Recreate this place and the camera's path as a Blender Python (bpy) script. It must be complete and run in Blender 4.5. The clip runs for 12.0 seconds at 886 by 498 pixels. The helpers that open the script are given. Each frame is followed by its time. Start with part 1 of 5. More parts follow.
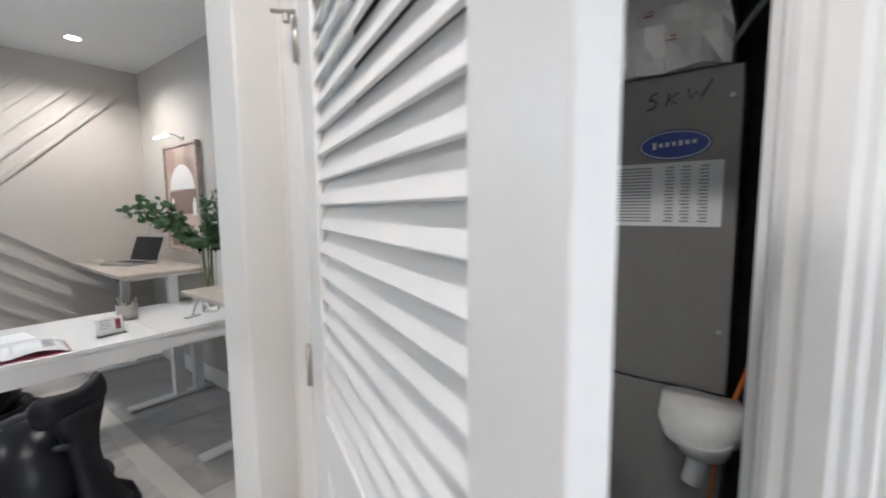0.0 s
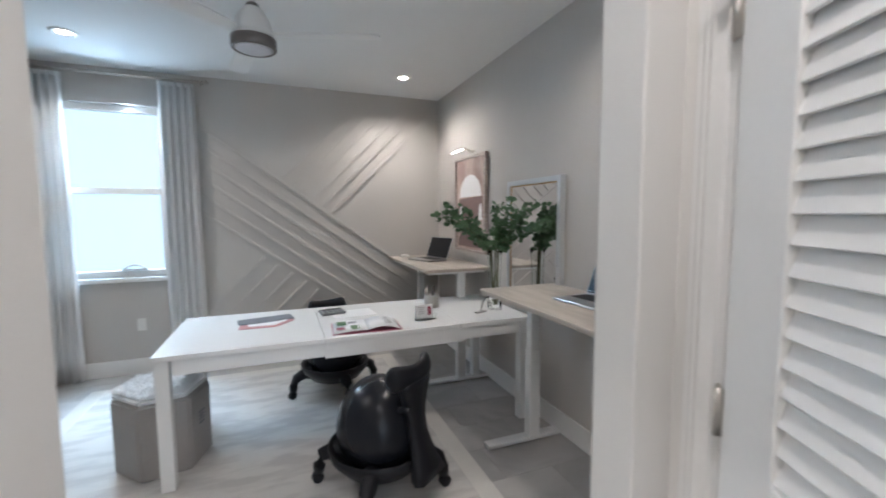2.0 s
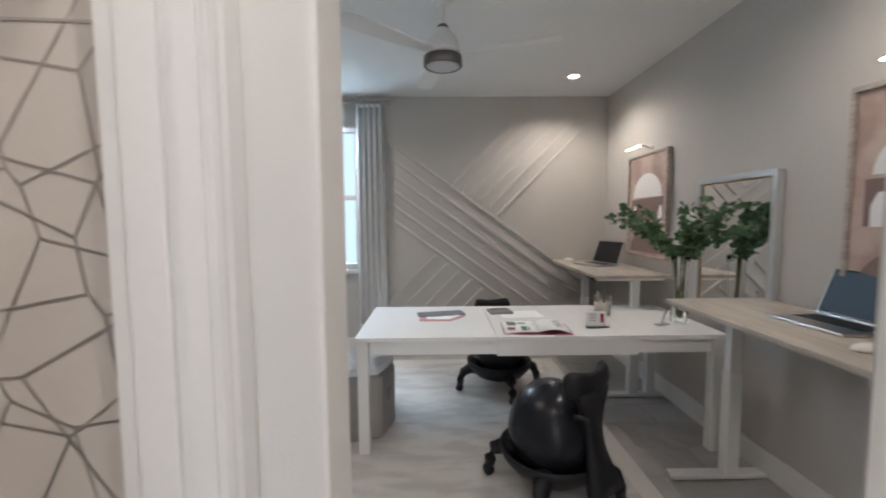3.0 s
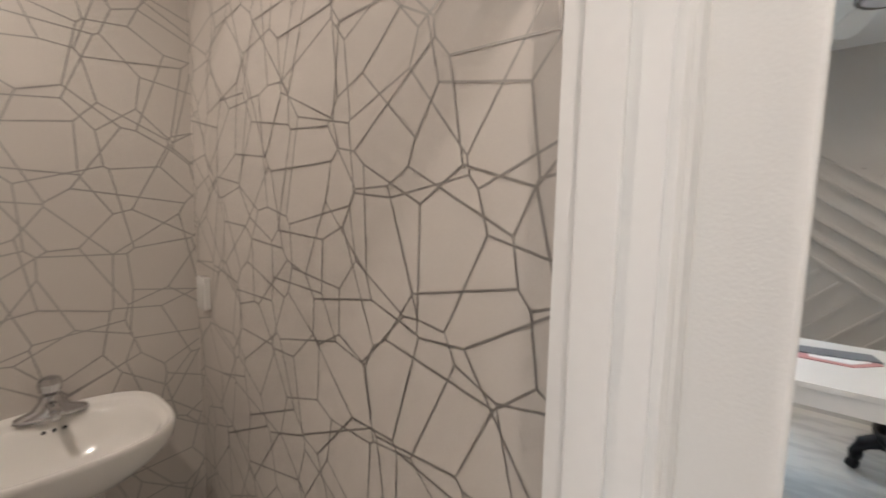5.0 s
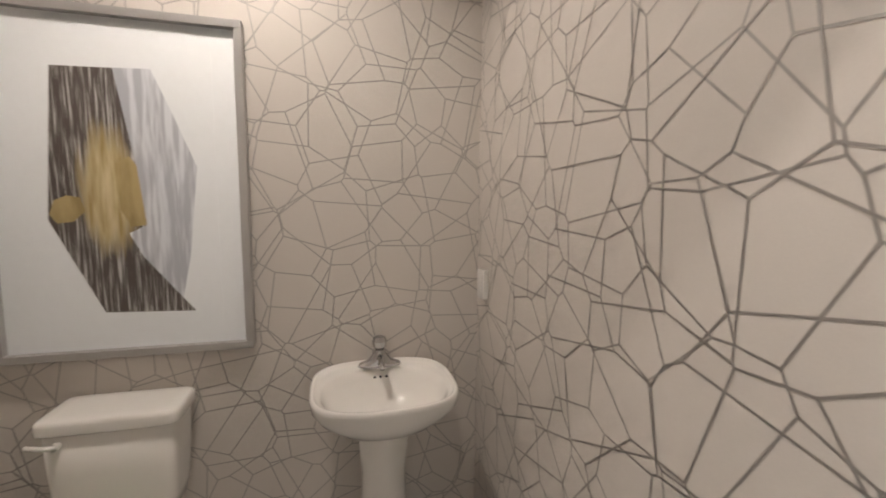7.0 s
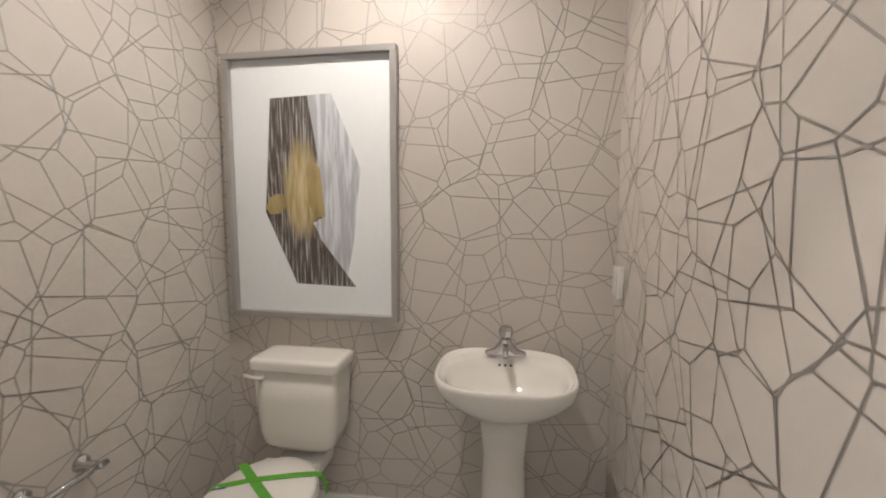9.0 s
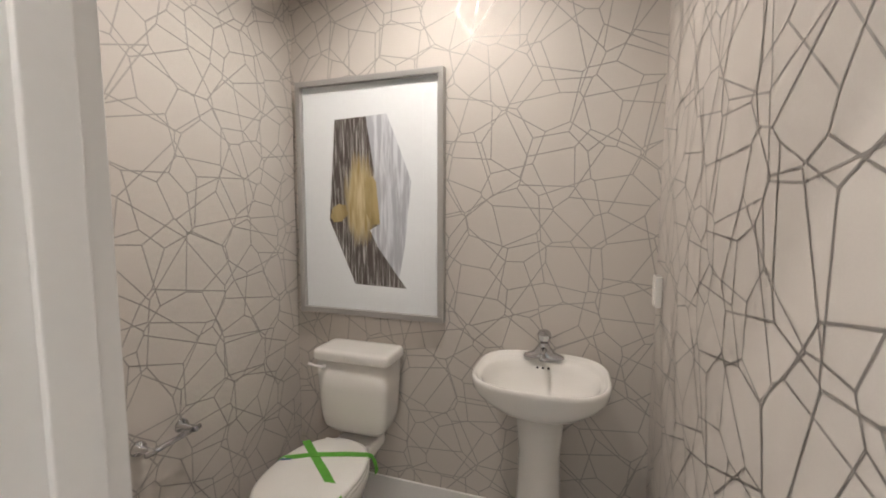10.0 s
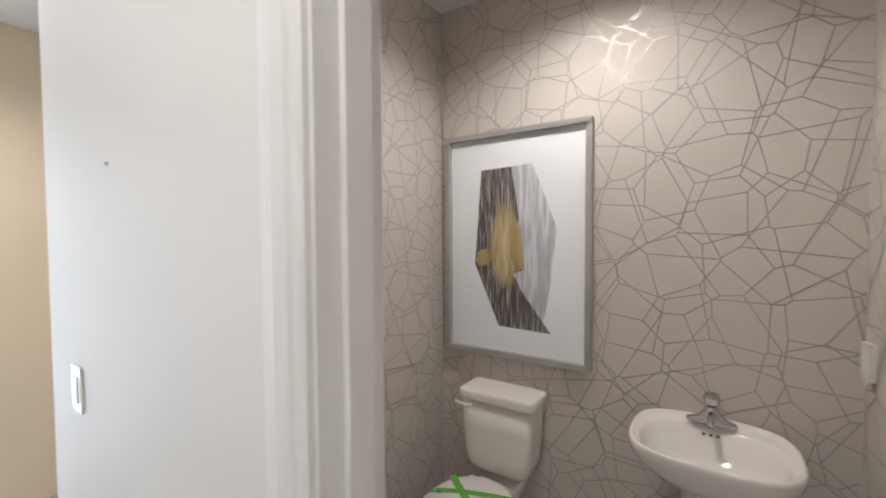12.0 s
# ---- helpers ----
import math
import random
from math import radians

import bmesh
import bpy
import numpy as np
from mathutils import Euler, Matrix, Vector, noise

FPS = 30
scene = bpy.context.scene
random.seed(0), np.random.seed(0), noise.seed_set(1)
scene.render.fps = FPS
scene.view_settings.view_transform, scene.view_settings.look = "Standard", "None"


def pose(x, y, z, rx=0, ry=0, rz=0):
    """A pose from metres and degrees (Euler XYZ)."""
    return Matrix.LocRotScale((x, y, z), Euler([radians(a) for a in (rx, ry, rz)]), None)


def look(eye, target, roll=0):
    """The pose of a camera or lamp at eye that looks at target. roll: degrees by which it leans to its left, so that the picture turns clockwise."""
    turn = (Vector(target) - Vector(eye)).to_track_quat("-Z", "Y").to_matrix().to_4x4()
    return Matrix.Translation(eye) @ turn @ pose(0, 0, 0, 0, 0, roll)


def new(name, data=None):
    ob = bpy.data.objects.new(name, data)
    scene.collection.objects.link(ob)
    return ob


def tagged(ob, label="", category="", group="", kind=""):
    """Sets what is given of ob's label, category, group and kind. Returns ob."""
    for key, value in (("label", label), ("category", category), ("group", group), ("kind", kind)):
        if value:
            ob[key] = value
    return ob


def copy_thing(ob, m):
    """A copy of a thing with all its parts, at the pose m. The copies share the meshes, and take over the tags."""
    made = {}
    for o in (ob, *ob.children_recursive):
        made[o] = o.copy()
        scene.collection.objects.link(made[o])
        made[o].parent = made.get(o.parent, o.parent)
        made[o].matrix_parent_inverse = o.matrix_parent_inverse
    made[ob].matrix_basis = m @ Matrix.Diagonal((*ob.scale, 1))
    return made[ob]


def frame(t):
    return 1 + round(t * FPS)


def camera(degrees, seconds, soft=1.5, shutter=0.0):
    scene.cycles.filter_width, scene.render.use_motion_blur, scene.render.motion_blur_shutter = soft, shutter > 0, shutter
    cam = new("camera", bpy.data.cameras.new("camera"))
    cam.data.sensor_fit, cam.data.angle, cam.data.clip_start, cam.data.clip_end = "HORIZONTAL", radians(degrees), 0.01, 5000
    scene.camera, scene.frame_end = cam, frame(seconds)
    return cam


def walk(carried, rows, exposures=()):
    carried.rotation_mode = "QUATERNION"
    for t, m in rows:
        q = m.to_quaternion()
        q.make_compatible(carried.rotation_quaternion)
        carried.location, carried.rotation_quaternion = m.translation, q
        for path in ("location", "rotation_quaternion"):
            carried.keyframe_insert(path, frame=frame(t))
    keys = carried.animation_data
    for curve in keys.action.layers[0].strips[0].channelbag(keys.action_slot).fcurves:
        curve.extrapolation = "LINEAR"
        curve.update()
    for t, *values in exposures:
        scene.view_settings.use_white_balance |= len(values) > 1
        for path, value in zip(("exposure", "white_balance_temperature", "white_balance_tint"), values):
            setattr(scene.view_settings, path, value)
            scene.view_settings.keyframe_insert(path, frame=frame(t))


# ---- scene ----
cam = camera(94.5, 12.0, soft=1.8, shutter=0.4)
PATH = [
    (0, (-0.308, 0.229, 1.449), (1.282, 1.424, 1.249), -0.5),
    (0.5, (-0.346, 0.332, 1.45), (1.111, 1.689, 1.259), -0.3),
    (1, (-0.37, 0.411, 1.453), (0.885, 1.958, 1.27), -0.4),
    (1.5, (-0.431, 0.475, 1.456), (0.582, 2.191, 1.281), -0.3),
    (2, (-0.505, 0.52, 1.458), (0.22, 2.376, 1.289), -0.3),
    (2.5, (-0.579, 0.538, 1.459), (-0.186, 2.492, 1.297), -0.4),
    (3, (-0.651, 0.524, 1.454), (-0.627, 2.518, 1.304), -0.4),
    (3.5, (-0.715, 0.549, 1.457), (-1.04, 2.517, 1.312), -0.1),
    (3.7, (-0.737, 0.558, 1.454), (-1.216, 2.495, 1.317), -0.2),
    (5.3, (-0.833, 0.556, 1.472), (-2.278, 1.921, 1.261), 1.1),
    (5.5, (-0.836, 0.55, 1.467), (-2.368, 1.818, 1.252), 0.9),
    (6, (-0.837, 0.537, 1.468), (-2.547, 1.55, 1.245), 0.7),
    (6.5, (-0.855, 0.529, 1.46), (-2.697, 1.277, 1.247), 0.5),
    (7, (-0.889, 0.529, 1.465), (-2.814, 1.028, 1.251), 0.5),
    (7.5, (-0.916, 0.54, 1.468), (-2.887, 0.803, 1.255), 0.4),
    (7.7, (-0.926, 0.545, 1.467), (-2.907, 0.734, 1.261), 0.5),
    (9.3, (-0.792, 0.721, 1.419), (-2.738, 0.303, 1.224), 0.1),
    (9.5, (-0.772, 0.747, 1.422), (-2.704, 0.266, 1.228), 0.1),
    (10, (-0.73, 0.798, 1.449), (-2.621, 0.171, 1.267), 0.1),
    (10.5, (-0.704, 0.826, 1.495), (-2.544, 0.06, 1.333), 0.1),
    (11, (-0.681, 0.819, 1.538), (-2.467, -0.071, 1.4), 0.1),
    (11.5, (-0.658, 0.782, 1.565), (-2.379, -0.232, 1.454), 0.0),
    (12, (-0.617, 0.702, 1.559), (-2.267, -0.426, 1.487), -0.3),
]
EXPOSURES = [(0, 0.60, 5760, 10), (0.8, 0.36, 5680, 10), (1.5, 0.34, 5750, 10), (2, 0.24, 5800, 11), (2.5, 0.04, 5950, 12), (3.5, 0.02, 6400, 13), (5.3, 0.10, 6550, 13), (9.5, 0.50, 6250, 10), (11, 0.36, 6080, 10), (12, 0.30, 6000, 10)]
walk(cam, [(t, look(eye, target, roll)) for t, eye, target, roll in PATH], EXPOSURES)


# ---- light ----
world = bpy.data.worlds.new("sky")
scene.world = world
world.use_nodes = True
wn = world.node_tree
sky = wn.nodes.new("ShaderNodeTexSky")
sky.sky_type, sky.sun_disc = "NISHITA", False
sky.sun_elevation, sky.sun_rotation = radians(55), radians(95)
wn.links.new(sky.outputs[0], wn.nodes["Background"].inputs[0])
wn.nodes["Background"].inputs[1].default_value = 0.12
sun_data = bpy.data.lights.new("sun", "SUN")
sun_data.energy, sun_data.angle, sun_data.color = 3.0, radians(0.5), (1, 0.95, 0.88)
sun = new("sun", sun_data)
sun.matrix_world = look((6, -0.5, 8.6), (0, 0, 0))


def lamp(name, kind, place, power, colour, size, target=None, spread=None):
    data = bpy.data.lights.new(name, kind)
    data.energy, data.color = power, colour
    if kind == "AREA":
        data.shape, data.size = "DISK", size
    elif kind == "SPOT":
        data.shadow_soft_size, data.spot_size, data.spot_blend = size, radians(spread), 0.7
    else:
        data.shadow_soft_size = size
    ob = new(name, data)
    ob.matrix_world = look(place, target or (place[0], place[1], place[2] - 1))
    return ob


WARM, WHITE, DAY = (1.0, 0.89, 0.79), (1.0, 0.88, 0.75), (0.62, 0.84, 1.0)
# Office pair at y 1.95 and the foyer can are unseen, added for fill.
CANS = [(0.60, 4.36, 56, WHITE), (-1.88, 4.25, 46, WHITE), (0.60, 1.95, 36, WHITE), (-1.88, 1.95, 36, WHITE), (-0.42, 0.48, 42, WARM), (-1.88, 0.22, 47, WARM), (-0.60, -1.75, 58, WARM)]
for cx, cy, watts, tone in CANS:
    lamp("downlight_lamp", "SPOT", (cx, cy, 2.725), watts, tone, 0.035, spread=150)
day = bpy.data.lights.new("window_daylight", "AREA")
day.shape, day.size, day.size_y, day.energy, day.color = "RECTANGLE", 3.2, 2.4, 520, DAY
new("window_daylight", day).matrix_world = look((-2.1, 6.9, 4.3), (-1.8, 4.6, 1.2))
strip_day = bpy.data.lights.new("window_skylight", "AREA")
strip_day.shape, strip_day.size, strip_day.size_y, strip_day.energy, strip_day.color = "RECTANGLE", 0.50, 0.05, 18, DAY
new("window_skylight", strip_day).matrix_world = look((-1.80, 5.02, 2.405), (-1.2, 3.2, 1.28))
# Added cool fill for hall wall and door; no window is known there.
foyer_fill = bpy.data.lights.new("foyer_daylight", "AREA")
foyer_fill.shape, foyer_fill.size, foyer_fill.size_y, foyer_fill.energy, foyer_fill.color = "RECTANGLE", 0.85, 1.9, 20, (0.84, 0.93, 1.0)
new("foyer_daylight", foyer_fill).matrix_world = look((-0.30, -2.62, 1.1), (-0.30, 0, 1.1))

# ---- plan ----
CEIL = 2.74
HW, HE = -0.932, 0.265          # hall's west and east wall faces
NY0, NY1 = 1.136, 1.267        # wall between hall and office
OW, OE = -0.815, 0.157         # office opening
OX, OY = 1.185, 4.985          # office east and north wall faces
OXW = -3.6
BX, BN, BS = -2.47, 1.088, -0.566   # bath west, north and south faces
BXE = -1.05                    # bath's east face
DY0, DY1 = 0.303, 1.022          # bath doorway
CY0, CY1 = 0.212, 1.01         # closet doorway
HEAD = 2.05


# ---- materials ----
def mat(name, colour, rough=0.5, metal=0.0, bump=0.0, scale=40.0, vary=0.06, spec=0.5):
    m = bpy.data.materials.new(name)
    m.use_nodes = True
    nt = m.node_tree
    b = nt.nodes["Principled BSDF"]
    b.inputs["Roughness"].default_value, b.inputs["Metallic"].default_value = rough, metal
    b.inputs["Specular IOR Level"].default_value = spec
    geo = nt.nodes.new("ShaderNodeNewGeometry")
    big, fine = nt.nodes.new("ShaderNodeTexNoise"), nt.nodes.new("ShaderNodeTexNoise")
    big.inputs["Scale"].default_value, fine.inputs["Scale"].default_value = 2.3, scale
    big.inputs["Detail"].default_value, fine.inputs["Detail"].default_value = 3, 4
    for n in (big, fine):
        nt.links.new(geo.outputs["Position"], n.inputs["Vector"])
    add = nt.nodes.new("ShaderNodeMath")
    add.operation = "ADD"
    nt.links.new(big.outputs[0], add.inputs[0])
    nt.links.new(fine.outputs[0], add.inputs[1])
    rng = nt.nodes.new("ShaderNodeMapRange")
    rng.inputs[1].default_value, rng.inputs[2].default_value = 0.6, 1.4
    rng.inputs[3].default_value, rng.inputs[4].default_value = 1 - vary, 1 + vary
    nt.links.new(add.outputs[0], rng.inputs[0])
    mul = nt.nodes.new("ShaderNodeVectorMath")
    mul.operation = "SCALE"
    mul.inputs[0].default_value = colour
    nt.links.new(rng.outputs[0], mul.inputs["Scale"])
    nt.links.new(mul.outputs[0], b.inputs["Base Color"])
    if bump:
        bp = nt.nodes.new("ShaderNodeBump")
        bp.inputs["Strength"].default_value, bp.inputs["Distance"].default_value = bump, 0.004
        nt.links.new(fine.outputs[0], bp.inputs["Height"])
        nt.links.new(bp.outputs[0], b.inputs["Normal"])
    return m


def glow(name, colour, strength):
    m = bpy.data.materials.new(name)
    m.use_nodes = True
    b = m.node_tree.nodes["Principled BSDF"]
    b.inputs["Base Color"].default_value = (0.02, 0.02, 0.02, 1)
    b.inputs["Emission Color"].default_value = (*colour, 1)
    b.inputs["Emission Strength"].default_value = strength
    return m


M_WHITE = mat("white_wall_paint", (0.78, 0.76, 0.73), 0.6, bump=0.15, scale=220, vary=0.02)
M_TRIM = mat("white_trim_paint", (0.82, 0.81, 0.79), 0.32, bump=0.03, scale=60, vary=0.02)
M_CEIL = mat("ceiling_paint", (0.78, 0.78, 0.77), 0.85, bump=0.4, scale=160, vary=0.02)
M_GREY = mat("greige_wall_paint", (0.52, 0.495, 0.465), 0.55, bump=0.12, scale=220, vary=0.03)
# The closet's shade is put into this wall colour.
M_CLOSET_SHADE = mat("closet_wall_shade", (0.10, 0.10, 0.105), 0.8, bump=0.2, vary=0.15)
M_BEIGE = mat("cream_wall_paint", (0.80, 0.68, 0.52), 0.6, bump=0.1, scale=200, vary=0.02)


# ---- building ----
def mesh_of(bm, name):
    me = bpy.data.meshes.new(name)
    bm.to_mesh(me)
    bm.free()
    return me


def part(name, bm, material, parent=None, label="", smooth=False, at=None):
    me = mesh_of(bm, name)
    me.materials.append(material)
    if smooth:
        for p in me.polygons:
            p.use_smooth = True
    ob = new(name, me)
    if parent is not None:
        ob.parent = parent
    if at is not None:
        ob.matrix_basis = at
    if label:
        tagged(ob, label)
    return ob


def empty(name, m, label, category, group="", kind=""):
    ob = new(name)
    ob.empty_display_size = 0.1
    ob.matrix_basis = m
    return tagged(ob, label, category, group, kind)


def box(x0, x1, y0, y1, z0, z1, bevel=0.0, bm=None, seg=2):
    """A box, bevelled on all its edges, in a bmesh of its own or added to bm."""
    b = bmesh.new()
    bmesh.ops.create_cube(b, size=1, matrix=Matrix.LocRotScale(((x0 + x1) / 2, (y0 + y1) / 2, (z0 + z1) / 2), None, (abs(x1 - x0), abs(y1 - y0), abs(z1 - z0))))
    if bevel:
        bmesh.ops.bevel(b, geom=b.edges[:], offset=bevel, segments=seg, affect="EDGES", profile=0.5)
    if bm is None:
        return b
    me = bpy.data.meshes.new("tmp")
    b.to_mesh(me)
    b.free()
    bm.from_mesh(me)
    bpy.data.meshes.remove(me)
    return bm


def boxes(rows, bevel=0.0):
    bm = bmesh.new()
    for r in rows:
        box(*r, bevel=bevel, bm=bm)
    return bm


def setting(name, rows, material, label, category, bevel=0.0):
    return tagged(part(name, boxes(rows, bevel), material), label, category, kind="structure")


def voronoi_edges(width, height, step, slant, rng):
    """Edges of a net of irregular polygons over a width x height wall, cell by cell from a jittered, slanted grid."""
    ca, sa = math.cos(slant), math.sin(slant)
    reach = int((width + height) / step) + 3
    seeds = []
    for i in range(-reach, reach):
        for j in range(-reach, reach):
            u, v = (i + rng.uniform(-0.46, 0.46)) * step * 1.12, (j + 0.5 * (i % 2) + rng.uniform(-0.46, 0.46)) * step * 0.9
            p = (width / 2 + u * ca - v * sa, height / 2 + u * sa + v * ca)
            if -2 * step < p[0] < width + 2 * step and -2 * step < p[1] < height + 2 * step:
                seeds.append(p)
    edges = []
    for i, (px, py) in enumerate(seeds):
        near = sorted((math.hypot(qx - px, qy - py), j) for j, (qx, qy) in enumerate(seeds) if j != i)[:18]
        r = 2 * step
        cell = [((px - r, py - r), -1), ((px + r, py - r), -1), ((px + r, py + r), -1), ((px - r, py + r), -1)]
        for _, j in near:
            qx, qy = seeds[j]
            nx, ny = qx - px, qy - py
            c = (nx * (px + qx) + ny * (py + qy)) / 2
            out = []
            for k, (a, tag) in enumerate(cell):
                b = cell[(k + 1) % len(cell)][0]
                da, db = nx * a[0] + ny * a[1] - c, nx * b[0] + ny * b[1] - c
                if da <= 0:
                    out.append((a, tag))
                if (da <= 0) != (db <= 0):
                    f = da / (da - db)
                    out.append(((a[0] + f * (b[0] - a[0]), a[1] + f * (b[1] - a[1])), j if da <= 0 else tag))
            cell = out
        for k, (a, tag) in enumerate(cell):
            if tag > i:
                edges.append((a, cell[(k + 1) % len(cell)][0]))
    return edges


def clip_segment(a, b, width, height):
    """The piece of a segment that lies on the wall, or None."""
    t0, t1, d = 0.0, 1.0, (b[0] - a[0], b[1] - a[1])
    for k, top in ((0, width), (1, height)):
        if abs(d[k]) < 1e-9:
            if not 0 <= a[k] <= top:
                return None
            continue
        u, v = sorted(((0 - a[k]) / d[k], (top - a[k]) / d[k]))
        t0, t1 = max(t0, u), min(t1, v)
    if t1 - t0 < 1e-4:
        return None
    return (a[0] + t0 * d[0], a[1] + t0 * d[1]), (a[0] + t1 * d[0], a[1] + t1 * d[1])


def printed_lines(wall, origin, along, out, width, height, seed):
    """Three overlaid nets of silver lines, 5 mm wide, laid on a papered wall."""
    rng = random.Random(seed)
    origin, along, out, up = Vector(origin), Vector(along), Vector(out), Vector((0, 0, 1))
    verts, faces = [], []
    for net, (step, slant) in enumerate(((0.200, 0.5), (0.216, -0.28), (0.206, 1.02))):
        for a, b in voronoi_edges(width, height, step, slant, rng):
            seg = clip_segment(a, b, width, height)
            if not seg:
                continue
            (ax, az), (bx, bz) = seg
            n = math.hypot(bx - ax, bz - az)
            if n < 0.004:
                continue
            ux, uz = (bx - ax) / n, (bz - az) / n
            w = 0.0022
            base = len(verts)
            for x, z, s in ((ax, az, 1), (bx, bz, 1), (bx, bz, -1), (ax, az, -1)):
                verts.append(origin + along * (x - s * uz * w) + up * (z + s * ux * w) + out * (0.0006 + 0.0003 * net + 0.00002 * rng.random()))
            faces.append((base, base + 1, base + 2, base + 3))
    me = bpy.data.meshes.new("printed_lines")
    me.from_pydata(verts, [], faces)
    me.materials.append(M_SILVER)
    ob = new("printed_lines", me)
    ob.parent = wall
    return tagged(ob, "thin angular silver lines printed on the paper", kind="stuff")


def streaky(name, dark, light, scale, stretch, bias, rough=0.6):
    """Paint drawn in long strokes: stretch scales the noise along x, y, z."""
    m = mat(name, dark, rough)
    nt = m.node_tree
    b = nt.nodes["Principled BSDF"]
    tex = nt.nodes.new("ShaderNodeTexCoord")
    mp = nt.nodes.new("ShaderNodeMapping")
    mp.inputs["Scale"].default_value = stretch
    no = nt.nodes.new("ShaderNodeTexNoise")
    no.inputs["Scale"].default_value, no.inputs["Detail"].default_value = scale, 5
    ramp = nt.nodes.new("ShaderNodeValToRGB")
    ramp.color_ramp.elements[0].position, ramp.color_ramp.elements[1].position = bias - 0.08, bias + 0.08
    ramp.color_ramp.elements[0].color, ramp.color_ramp.elements[1].color = (*dark, 1), (*light, 1)
    nt.links.new(tex.outputs["Object"], mp.inputs[0])
    nt.links.new(mp.outputs[0], no.inputs["Vector"])
    nt.links.new(no.outputs[0], ramp.inputs[0])
    nt.links.new(ramp.outputs[0], b.inputs["Base Color"])
    return m


def glass(name, rough=0.02, tint=(0.95, 0.98, 0.97), ior=1.45):
    m = bpy.data.materials.new(name)
    m.use_nodes = True
    b = m.node_tree.nodes["Principled BSDF"]
    b.inputs["Transmission Weight"].default_value = 1
    b.inputs["Base Color"].default_value = (*tint, 1)
    b.inputs["Roughness"].default_value, b.inputs["IOR"].default_value = rough, ior
    return m


def stone(name, light, dark, scale, rough):
    """Honed stone with cloudy patches and thin veins, each piece a little different."""
    m = mat(name, light, rough)
    nt = m.node_tree
    b = nt.nodes["Principled BSDF"]
    geo, info = nt.nodes.new("ShaderNodeNewGeometry"), nt.nodes.new("ShaderNodeObjectInfo")
    add = nt.nodes.new("ShaderNodeVectorMath")
    comb = nt.nodes.new("ShaderNodeCombineXYZ")
    mulr = nt.nodes.new("ShaderNodeMath")
    mulr.operation = "MULTIPLY"
    mulr.inputs[1].default_value = 17.0
    nt.links.new(info.outputs["Random"], mulr.inputs[0])
    nt.links.new(mulr.outputs[0], comb.inputs[2])
    nt.links.new(geo.outputs["Position"], add.inputs[0])
    nt.links.new(comb.outputs[0], add.inputs[1])
    no = nt.nodes.new("ShaderNodeTexNoise")
    no.inputs["Scale"].default_value, no.inputs["Detail"].default_value, no.inputs["Distortion"].default_value = scale, 7, 1.6
    nt.links.new(add.outputs[0], no.inputs["Vector"])
    ramp = nt.nodes.new("ShaderNodeValToRGB")
    ramp.color_ramp.elements[0].position, ramp.color_ramp.elements[1].position = 0.35, 0.62
    ramp.color_ramp.elements[0].color, ramp.color_ramp.elements[1].color = (*dark, 1), (*light, 1)
    nt.links.new(no.outputs[0], ramp.inputs[0])
    hue = nt.nodes.new("ShaderNodeHueSaturation")
    mr = nt.nodes.new("ShaderNodeMapRange")
    mr.inputs[3].default_value, mr.inputs[4].default_value = 0.93, 1.05
    nt.links.new(info.outputs["Random"], mr.inputs[0])
    nt.links.new(mr.outputs[0], hue.inputs["Value"])
    nt.links.new(ramp.outputs[0], hue.inputs["Color"])
    nt.links.new(hue.outputs[0], b.inputs["Base Color"])
    return m


M_PAPER = mat("cream_wallpaper", (0.635, 0.592, 0.545), 0.6, bump=0.05, scale=300, vary=0.03, spec=0.3)
M_SILVER = mat("silver_printed_line", (0.42, 0.40, 0.376), 0.42, 0.68, bump=0.03, scale=500, vary=0.08)
M_TILE = stone("grey_stone_tile", (0.46, 0.45, 0.435), (0.37, 0.362, 0.35), 2.2, 0.28)
M_GROUT = mat("grout", (0.42, 0.41, 0.39), 0.9)
M_RUG = streaky("distressed_rug", (0.52, 0.50, 0.48), (0.63, 0.61, 0.58), 7.5, (0.45, 1.3, 1.0), 0.48, 0.95)
M_LACQ = mat("white_lacquer", (0.84, 0.84, 0.83), 0.25, vary=0.015)
M_STEEL_W = mat("white_powder_coat", (0.80, 0.80, 0.79), 0.4, bump=0.05, scale=400, vary=0.02)
M_OAK = streaky("pale_oak_laminate", (0.43, 0.385, 0.33), (0.52, 0.47, 0.41), 9, (2.5, 0.35, 2.5), 0.5, 0.4)
M_BLACK = mat("black_plastic", (0.009, 0.009, 0.012), 0.45, bump=0.1, scale=260, vary=0.1, spec=0.35)
M_BALL = mat("charcoal_vinyl", (0.013, 0.014, 0.018), 0.26, bump=0.06, scale=120, vary=0.08, spec=0.28)
M_CHROME = mat("chrome", (0.55, 0.55, 0.56), 0.08, 1.0, vary=0.01)
M_NICKEL = mat("brushed_nickel", (0.52, 0.49, 0.45), 0.35, 1.0, bump=0.1, scale=300)
M_PORC = mat("white_porcelain", (0.82, 0.80, 0.76), 0.1, vary=0.01)
M_SEAT = mat("white_seat_plastic", (0.80, 0.785, 0.75), 0.25, vary=0.01)
M_TAPE = mat("green_tape", (0.12, 0.40, 0.045), 0.6, bump=0.1, vary=0.1)
M_TAPEB = mat("blue_tape", (0.05, 0.10, 0.22), 0.6)
M_FRAME_S = mat("silver_leaf_frame", (0.46, 0.45, 0.435), 0.36, 0.45, bump=0.06, scale=120, vary=0.05)
M_MIRFRAME = mat("pale_silver_frame", (0.62, 0.64, 0.66), 0.32, 0.6, bump=0.03, scale=120, vary=0.03)
